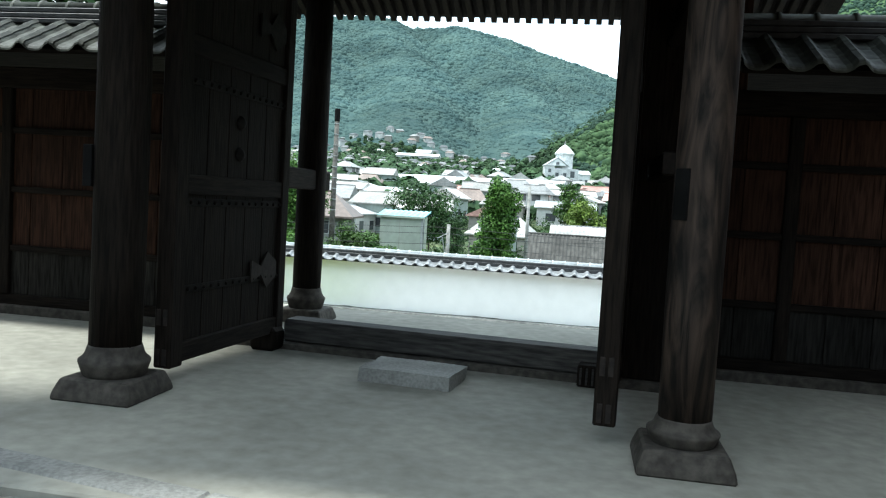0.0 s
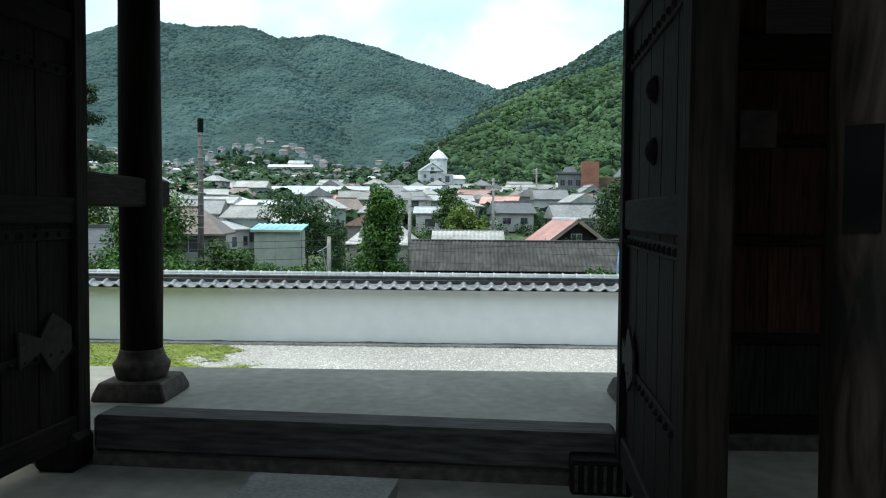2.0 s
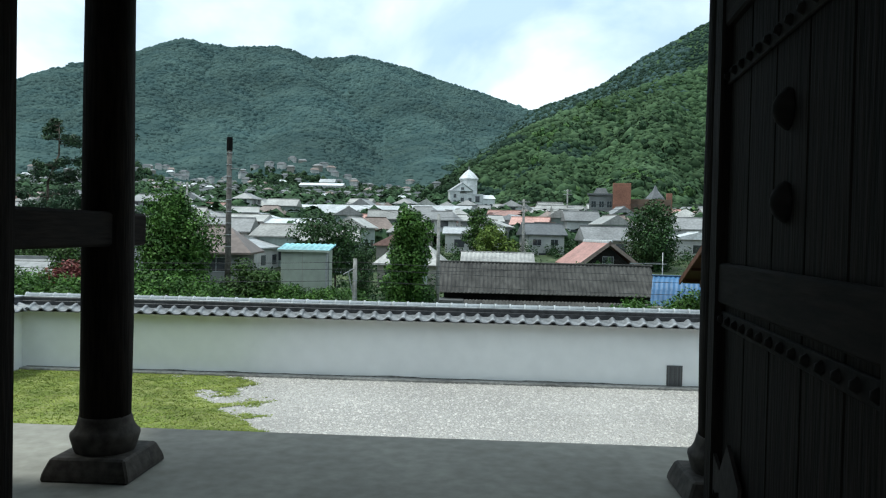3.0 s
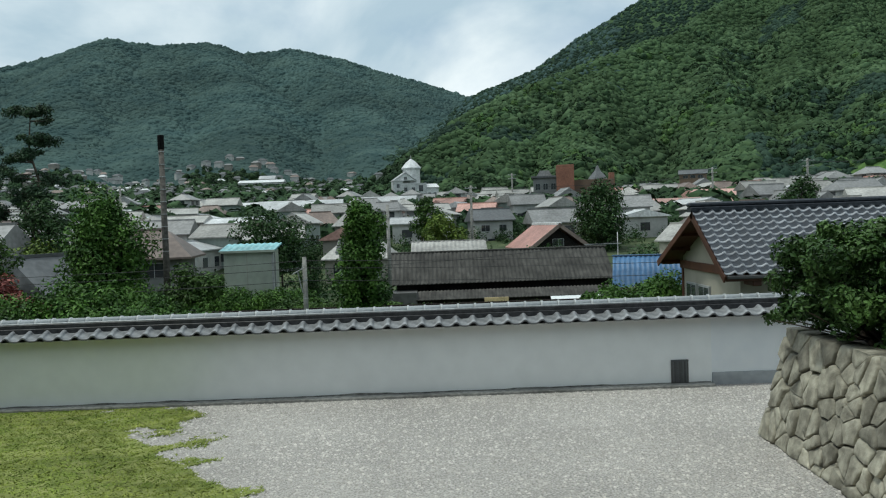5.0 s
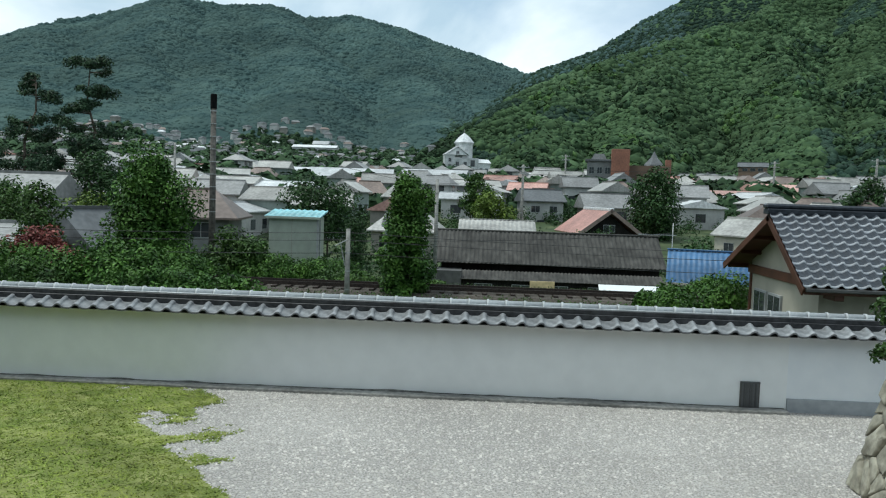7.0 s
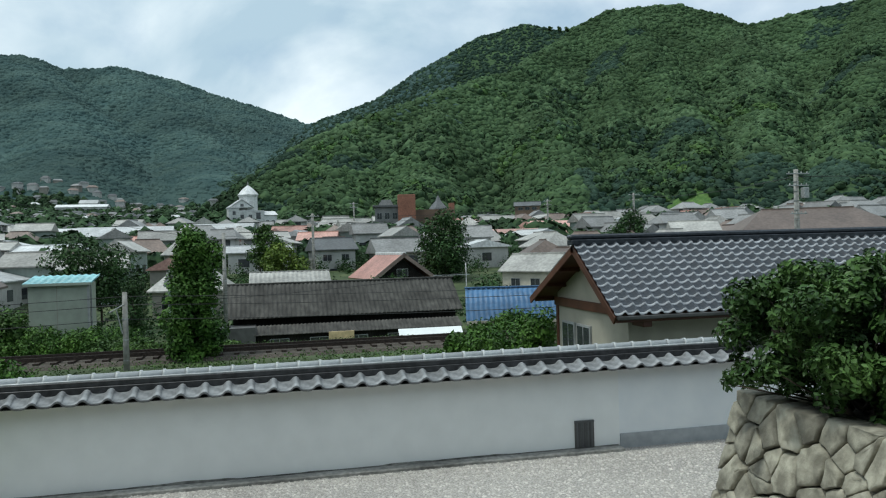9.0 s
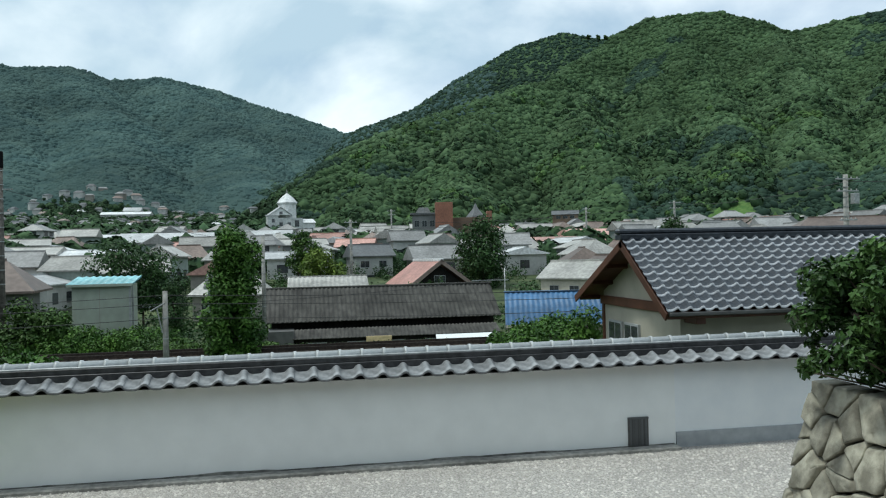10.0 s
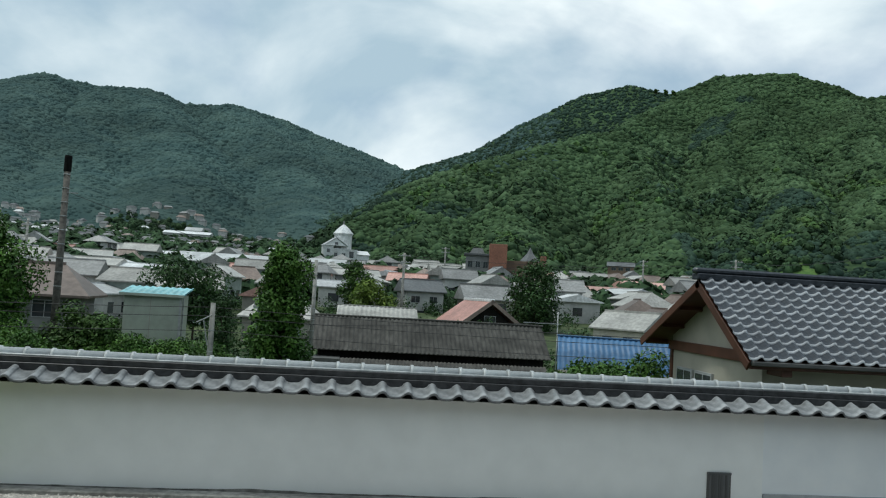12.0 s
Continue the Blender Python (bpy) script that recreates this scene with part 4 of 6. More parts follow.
TILE_WING = part("tile", s_tile(0.29, 0.225, 0.06, 0.03, 0.012, 8), "old_roof_tile", smooth=False)
RIDGE_WING = part("ridge_tile", ridge_piece(0.075, CAP), "old_roof_tile", smooth=True)
wing_wall("wall_wing_west", -9.1, -2.28, 0.30, "dark plank wing wall with posts and a tiled roof")
wing_wall("wall_wing_east", 1.62, 4.9, 0.30, "dark plank wing wall with posts and a tiled roof", 2.2)
# Added out of view to block light from the east.
side_wall = part("wall_side_east", bbox(5.05, 5.17, -14.0, 0.42, -0.3, 6.0, 0.0), "plank_wood")
tagged(side_wall, "unseen boarded wall added to cut side light on the gate floor", "wall", kind="structure")
# Added panel that keeps light out of the gap above the east wing.
gate_side = part("wall_gate_side", bbox(1.70, 2.32, 0.33, 0.39, 2.42, 3.50, 0.006), "plank_wood")
tagged(gate_side, "dark panel added to close the gap between gate post and wing roof", "wall", kind="structure")


def gate_roof():
    """A gabled roof on close-set rafters, open below."""
    t = thing("gate_roof", pose(0, 0, 3.52), "dark timber gate roof with close-set rafters", "roof")
    prof = lambda y: 1.95 - 0.42 * abs(y) - 0.0 if abs(y) < 1.0 else 1.95 - 0.42 - 0.36 * (abs(y) - 1.0)
    ys = [-3.45, -2.2, -1.0, 0.0, 1.0, 1.8, 2.75]
    bm = bmesh.new()
    rows_lo = [[bm.verts.new((x, y, prof(y) + 0.05 - 0.9)) for x in (-3.6, 3.6)] for y in ys]
    rows_hi = [[bm.verts.new((x, y, prof(y) + 0.17 - 0.9)) for x in (-3.6, 3.6)] for y in ys]
    for a, b in zip(rows_lo, rows_lo[1:]):
        bm.faces.new((a[0], a[1], b[1], b[0]))
    for a, b in zip(rows_hi, rows_hi[1:]):
        bm.faces.new((a[0], b[0], b[1], a[1]))
    for s in (0, 1):
        for a, b, c, d in zip(rows_lo, rows_lo[1:], rows_hi[1:], rows_hi):
            bm.faces.new((a[s], b[s], c[s], d[s]))
    for k in (0, -1):
        bm.faces.new((rows_lo[k][0], rows_lo[k][1], rows_hi[k][1], rows_hi[k][0]))
    part("roof_boards", bm, "old_wood_y", t)
    for side, y_end in ((1, 2.68), (-1, -3.4)):
        bm = bmesh.new()
        y0, y1 = 0.0, y_end
        z0, z1 = prof(0) - 0.9, prof(y_end) - 0.9
        d = Vector((0, y1 - y0, z1 - z0))
        m = Matrix.Translation(((0, (y0 + y1) / 2, (z0 + z1) / 2 - 0.01))) @ Matrix.Rotation(math.atan2(d.z, d.y), 4, "X")
        box(bm, -0.032, 0.032, -d.length / 2, d.length / 2, -0.05, 0.05, m)
        raf = part("rafter", bevel(bm, 0.004), "old_wood_y", t)
        for i in range(1, 52):
            share(raf, "rafter", Matrix.Translation((-3.5 + i * 0.1346, 0, 0)), t)
        raf.matrix_basis = Matrix.Translation((-3.5, 0, 0))
        zz = prof(y_end) - 0.9
        part("eave_board", bbox(-3.6, 3.6, min(y_end, y_end + 0.05 * side), max(y_end, y_end + 0.05 * side), zz + 0.045, zz + 0.13, 0.005), "old_wood_x", t)
        tl = part("tile", s_tile(0.27, 0.3, 0.06, 0.05, 0.012, 8), "old_roof_tile", t, smooth=True)
        for i in range(26):
            for j in range(2):
                yy = y_end + side * (0.10 - 0.24 * j)
                mm = Matrix.Translation((-3.55 + (i + (1 if side > 0 else 0)) * 0.27, yy, prof(yy) + 0.20 - 0.9)) @ pose(0, 0, 0, 0, 0, 180 if side > 0 else 0) @ pose(0, 0, 0, 19.8)
                if i == 0 and j == 0:
                    tl.matrix_basis = mm
                else:
                    share(tl, "tile", mm, t)
        sheet_v, sheet_f = wave_sheet(7.1, abs(y_end) - 0.25, prof(0) - prof(y_end) - 0.06, 0.27, 0.03, 12, 0.03)
        slope = soup("tiled_slope", sheet_v, sheet_f, "old_roof_tile", t)
        y_in = y_end - side * 0.25
        slope.matrix_basis = pose(-3.55 if side < 0 else 3.55, y_in, prof(y_in) + 0.20 - 0.9, 0, 0, 0 if side < 0 else 180)
    part("ridge", bbox(-3.6, 3.6, -0.16, 0.16, prof(0) + 0.17 - 0.9, prof(0) + 0.55 - 0.9, 0.05), "noshi_tile", t, "dark tiled ridge")
    return t


gate_roof()

# ---- terrace with field-stone wall ----
def cells(points, w, h):
    """Voronoi polygons of points inside a w x h rectangle, by clipping."""
    out = []
    for i, p in enumerate(points):
        poly = [(0, 0), (w, 0), (w, h), (0, h)]
        for j, q in enumerate(points):
            if i == j or (p[0] - q[0]) ** 2 + (p[1] - q[1]) ** 2 > 2.2:
                continue
            mx, my, nx, ny = (p[0] + q[0]) / 2, (p[1] + q[1]) / 2, q[0] - p[0], q[1] - p[1]
            new_poly = []
            for a, b in zip(poly, poly[1:] + poly[:1]):
                da, db = (a[0] - mx) * nx + (a[1] - my) * ny, (b[0] - mx) * nx + (b[1] - my) * ny
                if da <= 0:
                    new_poly.append(a)
                if da * db < 0:
                    t = da / (da - db)
                    new_poly.append((a[0] + t * (b[0] - a[0]), a[1] + t * (b[1] - a[1])))
            poly = new_poly
            if not poly:
                break
        if len(poly) > 2:
            out.append(poly)
    return out


def stone_face(parent, origin, along, up, out, w, h, n, seed):
    """Separate rounded stones filling a wall face."""
    rnd = random.Random(seed)
    pts = []
    while len(pts) < n:
        best = max(((rnd.uniform(0, w), rnd.uniform(0, h)) for _ in range(2)), key=lambda p: min([(p[0] - q[0]) ** 2 + (p[1] - q[1]) ** 2 for q in pts] or [9]))
        pts.append(best)
    for poly in cells(pts, w, h):
        cx, cy = sum(p[0] for p in poly) / len(poly), sum(p[1] for p in poly) / len(poly)
        bm = bmesh.new()
        bulge, tilt = rnd.uniform(0.03, 0.075), (rnd.uniform(-0.12, 0.12), rnd.uniform(-0.12, 0.12))
        fine = []
        for a, b in zip(poly, poly[1:] + poly[:1]):
            fine += [a, ((a[0] + b[0]) / 2 + rnd.uniform(-0.012, 0.012), (a[1] + b[1]) / 2 + rnd.uniform(-0.012, 0.012))]
        rings = []
        for s, d in ((0.95, -0.22), (0.935, -0.02), (0.915, bulge * 0.5), (0.875, bulge * 0.85), (0.8, bulge * 0.97), (0.45, bulge)):
            ring = []
            for u, v in fine:
                uu, vv = cx + (u - cx) * s, cy + (v - cy) * s
                dd = d + (tilt[0] * (uu - cx) + tilt[1] * (vv - cy)) * (1 if d > 0 else 0) + (rnd.uniform(-0.010, 0.010) if d > 0 else 0)
                ring.append(bm.verts.new(Vector(origin) + Vector(along) * uu + Vector(up) * vv + Vector(out) * dd))
            rings.append(ring)
        k = len(fine)
        for a, b in zip(rings, rings[1:]):
            for i in range(k):
                bm.faces.new((a[i], a[(i + 1) % k], b[(i + 1) % k], b[i]))
        bm.faces.new(rings[-1])
        bm.faces.new(rings[0][::-1])
        part("stone", bm, "field_stone", parent, smooth=True)


WALL_A, WALL_B = Vector((4.40, 9.25, YARD)), Vector((4.22, 2.5, YARD))
ALONG = (WALL_B - WALL_A).normalized()
OUTW = Vector((ALONG.y, -ALONG.x, 0))
FAR_DIR = Vector((11 - WALL_A.x, 8.2 - WALL_A.y, 0)).normalized()
FAR_OUT = Vector((-FAR_DIR.y, FAR_DIR.x, 0))
UPW = (Vector((0, 0, 1)) - OUTW * 0.25 - FAR_OUT * 0.10).normalized()
LEN_W = (WALL_B - WALL_A).length
bm = bmesh.new()
top_in = -OUTW * 0.42
fp = [WALL_A - OUTW * 0.12, WALL_B - OUTW * 0.12, Vector((11, 0.5, YARD)), Vector((11, 8.2, YARD))]
lo = [bm.verts.new((p.x, p.y, YARD - 0.3)) for p in fp]
tp = [fp[0] + top_in, fp[1] + top_in, fp[2], fp[3]]
hi = [bm.verts.new((p.x, p.y, z)) for p, z in zip(tp, (-0.16, 0.06, 0.06, -0.16))]
for i in range(4):
    bm.faces.new((lo[i], lo[(i + 1) % 4], hi[(i + 1) % 4], hi[i]))
bm.faces.new(hi)
bm.faces.new(lo[::-1])
retain = part("retaining_wall", bm, "soil")
tagged(retain, "dry-laid field-stone retaining wall with earth on top", "wall", kind="structure")
stone_face(retain, WALL_A, ALONG, UPW, OUTW, LEN_W, 1.55, 150, 5)
stone_face(retain, WALL_A, FAR_DIR, UPW, FAR_OUT, 2.4, 1.45, 24, 8)
bm = bmesh.new()
c0 = Vector((4.98, 5.80, -0.02))
for i in range(4):
    a = c0 + ALONG * (i * 0.95)
    m = Matrix.Translation(a + Vector((0, 0, 0.06))) @ Matrix.Rotation(math.atan2(ALONG.y, ALONG.x), 4, "Z")
    box(bm, 0.01, 0.93, -0.2 - 0.03 * (i % 2), 0.26, -0.12, 0.07, m)
bevel(bm, 0.03)
tagged(part("coping", bm, "coping"), "rough stone coping under the terrace wall", "coping", kind="structure")

# terrace plaster wall on the coping, running to the wing wall
ang_w = math.degrees(math.atan2(ALONG.y, ALONG.x))
wt = capped_wall("wall_terrace", Matrix.Translation((5.21, 5.86, 0)) @ pose(0, 0, 0, 0, 0, ang_w) @ Matrix.Translation((0, -0.15, 0)), 5.4, "white plastered terrace wall with tiled cap and grey base", "plaster", 0.26, 0.35, 1.93)
part("base_band", bbox(-0.02, 5.4, -0.02, 0.28, 0.05, 0.40, 0.006), "grey_band", wt)
part("end_strip", bbox(-0.03, 0.10, -0.022, 0.282, 0.40, 1.9, 0.004), "plaster", wt)


# ---- leaves and trees ----
def leaf_cloud(name, centres, radii, count, size, material, parent=None, seed=1, flat=0.0, fill=0.45):
    """Small folded leaves over many overlapping clumps."""
    rng = np.random.default_rng(seed)
    centres, radii = np.asarray(centres, float), np.asarray(radii, float)
    if radii.ndim == 1:
        radii = np.repeat(radii[:, None], 3, 1)
    wgt = radii.prod(1) ** (2 / 3)
    pick = rng.choice(len(centres), count, p=wgt / wgt.sum())
    d = rng.normal(size=(count, 3))
    d /= np.linalg.norm(d, axis=1, keepdims=True)
    rad = rng.random(count) ** fill
    p = centres[pick] + d * radii[pick] * rad[:, None]
    nrm = d * 0.8 + rng.normal(0, 0.6, (count, 3)) + np.array([0, 0, 0.5 + flat])
    nrm /= np.linalg.norm(nrm, axis=1, keepdims=True)
    t = np.cross(nrm, rng.normal(size=(count, 3)))
    t /= np.linalg.norm(t, axis=1, keepdims=True) + 1e-9
    b = np.cross(nrm, t)
    s = size * rng.uniform(0.6, 1.3, (count, 1))
    v = np.stack([p - t * s, p - b * s * 0.5 + nrm * s * 0.18, p + t * s, p + b * s * 0.5 + nrm * s * 0.18], 1).reshape(-1, 3)
    i = np.arange(count)[:, None] * 4
    f = np.concatenate([i + [0, 1, 2], i + [0, 2, 3]], 0)
    return soup(name, v, f, material, parent)


def limb(bm, a, b, r1, r2, rnd, bends=3):
    a, b = Vector(a), Vector(b)
    prev = a
    for k in range(1, bends + 1):
        q = k / bends
        p = a.lerp(b, q) + (Vector((rnd.uniform(-1, 1), rnd.uniform(-1, 1), 0)) * (b - a).length * 0.06 if k < bends else Vector())
        tube(bm, prev, p, r1 + (r2 - r1) * (k - 1) / bends, 7, r1 + (r2 - r1) * q)
        prev = p


def tree(x, y, z, height, width, label, material="leaf_mid", name="tree", leaves=3000, size=0.16, trunk=0.14, low=0.25, clumps=16, seed=1, shape="round", group="", cat="tree"):
    """A tree: tapered trunk, limbs, and a crown of leaf clumps with gaps."""
    rnd = random.Random(seed)
    t = thing(name, pose(x, y, z), label, cat, group)
    bm = bmesh.new()
    limb(bm, (0, 0, -0.1), (rnd.uniform(-0.1, 0.1) * width, rnd.uniform(-0.1, 0.1) * width, height * 0.8), trunk, trunk * 0.25, rnd, 5)
    cs, rs = [], []
    for i in range(clumps):
        q = (i + 0.5) / clumps
        h = low + (1 - low) * q
        if shape == "column":
            w = width * 0.5 * (0.62 + 0.38 * math.sin(q * 3.0 + 0.6))
        elif shape == "cone":
            w = width * 0.5 * (1.05 - 0.8 * q)
        elif shape == "flat":
            w = width * 0.5 * (1 - 0.4 * abs(q - 0.4))
        else:
            w = width * 0.5 * math.sqrt(max(0.1, 1 - (2 * q - 0.9) ** 2))
        a = i * 2.4 + rnd.uniform(-0.5, 0.5)
        o = w * rnd.uniform(0.25, 0.72)
        c = (math.cos(a) * o, math.sin(a) * o, height * h - height * 0.06)
        cs.append(c)
        k = width * rnd.uniform(0.13, 0.31)
        rs.append((k, k, k * (0.6 if shape in ("flat", "pine") else rnd.uniform(0.75, 1.1))))
        limb(bm, (0, 0, max(0.1, c[2] * 0.72)), c, trunk * 0.4, trunk * 0.12, rnd, 2)
    part("trunk", bm, "bark", t, smooth=True)
    crown = leaf_cloud("crown", cs, rs, leaves, size, material, t, seed)
    return t


def pine(x, y, z, height, width, seed):
    """A tall pine with tiers of drooping needle pads and open gaps."""
    rnd = random.Random(seed)
    t = thing("pine_tree", pose(x, y, z), "tall dark pine with open tiers of branches", "tree", "pines")
    bm = bmesh.new()
    limb(bm, (0, 0, -0.2), (0.3, 0, height), 0.28, 0.05, rnd, 6)
    cs, rs = [], []
    tiers = 10
    for i in range(tiers):
        q = 0.14 + 0.86 * i / (tiers - 1) + rnd.uniform(-0.03, 0.03)
        for k in range(7 if q < 0.6 else 5):
            a = rnd.uniform(0, 6.28)
            o = width * 0.5 * (1.1 - 0.75 * q) * rnd.uniform(0.2, 1.15)
            c = (math.cos(a) * o + 0.3 * q, math.sin(a) * o, height * q - 0.05 * o + rnd.uniform(-0.5, 0.5))
            kk = rnd.uniform(0.6, 1.35) * (1.2 - 0.5 * q)
            for e in range(3):
                cs.append((c[0] + rnd.uniform(-0.7, 0.7) * kk, c[1] + rnd.uniform(-0.7, 0.7) * kk, c[2] + rnd.uniform(-0.25, 0.45) * kk))
                ks = kk * rnd.uniform(0.6, 1.0)
                rs.append((ks, ks, ks * 0.65))
            limb(bm, (0.3 * q, 0, c[2] - 0.15), c, 0.08, 0.02, rnd, 2)
    part("trunk", bm, "bark", t, smooth=True)
    leaf_cloud("crown", cs, rs, 30000, 0.14, "leaf_pine", t, seed)
    return t


def shrub():
    """The broadleaf evergreen on the retaining wall."""
    rnd = random.Random(4)
    t = thing("shrub", pose(5.5, 8.2, -0.14), "dense glossy evergreen shrub growing on the stone wall", "shrub")
    bm = bmesh.new()
    cs, rs = [], []
    for k in range(7):
        a = k * 0.9
        limb(bm, (rnd.uniform(-0.25, 0.25), rnd.uniform(-0.3, 0.3), -0.1), (math.cos(a) * 0.8, math.sin(a) * 0.8, 0.85), 0.05, 0.02, rnd, 3)
    for i in range(130):
        a, q = rnd.uniform(0, 6.28), rnd.random()
        o = rnd.random() ** 0.55
        cs.append((math.cos(a) * o * 1.2, math.sin(a) * o * 1.2, 0.22 + 1.22 * q * (1 - 0.35 * o * o) + 0.06))
        k = rnd.uniform(0.14, 0.28)
        rs.append((k, k, k * 0.85))
    for i in range(46):
        a, up = rnd.uniform(0, 6.28), rnd.random()
        o = 1.34 - 0.75 * up + rnd.uniform(-0.1, 0.1)
        tip = (math.cos(a) * o, math.sin(a) * o, 0.16 + 1.5 * up)
        limb(bm, (tip[0] * 0.1, tip[1] * 0.1, 0.05), tip, 0.014, 0.005, rnd, 2)
        cs.append(tip)
        k = rnd.uniform(0.07, 0.13)
        rs.append((k, k, k))
    for i in range(46):
        c = (rnd.uniform(-0.5, 0.5), rnd.uniform(-2.1, -0.2), rnd.uniform(0.0, 0.5))
        cs.append(c)
        k = rnd.uniform(0.10, 0.2)
        rs.append((k, k, k * 0.85))
    for i in range(40):
        c = (rnd.uniform(-0.6, 1.0), rnd.uniform(-1.7, -0.7), rnd.uniform(-0.05, 0.75))
        limb(bm, (0.1, -0.3, 0.05), c, 0.014, 0.005, rnd, 2)
        cs.append(c)
        k = rnd.uniform(0.12, 0.24)
        rs.append((k, k, k * 0.85))
    part("branchwork", bm, "bark", t, smooth=True)
    leaf_cloud("foliage", cs, rs, 66000, 0.040, "leaf_gloss", t, 3)
    return t


shrub()


def bollard():
    t = thing("bollard_lamp", pose(4.62, 6.55, YARD), "short dark cylindrical bollard at the wall foot", "bollard")
    part("post", lathe([(0.075, 0), (0.075, 0.40)], 20), "black", t, smooth=False)
    part("cap", lathe([(0.085, 0.40), (0.09, 0.43), (0.08, 0.455), (0.03, 0.462)], 20), "dark_pole", t)


bollard()


# ---- houses ----
def window_unit(parent, m, w, h, plain=False):
    o = part("window", bbox(-w / 2, w / 2, -0.05, 0.02, 0, h, 0.0), "glass_dark" if plain else "frame_alu", parent)
    o.matrix_basis = m
    if plain:
        return o
    for s in (0, 1):
        part("pane", bbox(-w / 2 + 0.05 + s * w / 2 - s * 0.025, s * w / 2 - 0.05 + s * 0.0 + (0.025 if not s else 0), -0.058, -0.045, 0.05, h - 0.05, 0.0), "glass_dark", o)
    return o


def house(name, m, w, d, h, rise, wall_mat, roof_mat, label, windows=(), over=0.5, hip=0.0, group="", plain=False, category="house"):
    """A house: walls, a gabled or hipped roof with thickness, ridge, windows on the front (-y) and the sides."""
    t = thing(name, m, label, category, group)
    part("wall", bbox(-w / 2, w / 2, -d / 2, d / 2, -1.5, h, 0.0), wall_mat, t)
    a, b = w / 2 + over, d / 2 + over
    rx = a - hip
    bm = bmesh.new()
    drop = -over * rise / (d / 2)
    base = [(-a, -b, h + drop), (a, -b, h + drop), (a, b, h + drop), (-a, b, h + drop)]
    lo = [bm.verts.new(p) for p in base]
    mid = [bm.verts.new((p[0], p[1], p[2] + 0.16)) for p in base]
    top = [bm.verts.new((-rx, 0, h + rise + 0.16)), bm.verts.new((rx, 0, h + rise + 0.16))]
    for i in range(4):
        bm.faces.new((lo[i], lo[(i + 1) % 4], mid[(i + 1) % 4], mid[i]))
    bm.faces.new(lo[::-1])
    bm.faces.new((mid[0], mid[1], top[1], top[0]))
    bm.faces.new((mid[2], mid[3], top[0], top[1]))
    bm.faces.new((mid[1], mid[2], top[1]))
    bm.faces.new((mid[3], mid[0], top[0]))
    roof = part("roof", bm, roof_mat, t)
    part("ridge", bbox(-rx, rx, -0.14, 0.14, h + rise + 0.08, h + rise + 0.30, 0.0), roof_mat, roof)
    if not hip:
        for s in (-1, 1):
            g = prism([(-d / 2, h), (d / 2, h), (0, h + rise)], 0, 0.06)
            ob = part("gable", g, wall_mat, t)
            ob.matrix_basis = pose(s * (w / 2 + over * 0.98) - (0.0 if s < 0 else 0.0), 0, -0.02, 0, 0, 90 if s > 0 else -90)
    for side, u, zz, ww, hh in windows:
        mm = {"f": pose(u, -d / 2, zz), "l": pose(-w / 2, u, zz, 0, 0, -90), "r": pose(w / 2, u, zz, 0, 0, 90)}[side]
        window_unit(t, mm, ww, hh, plain)
    return t


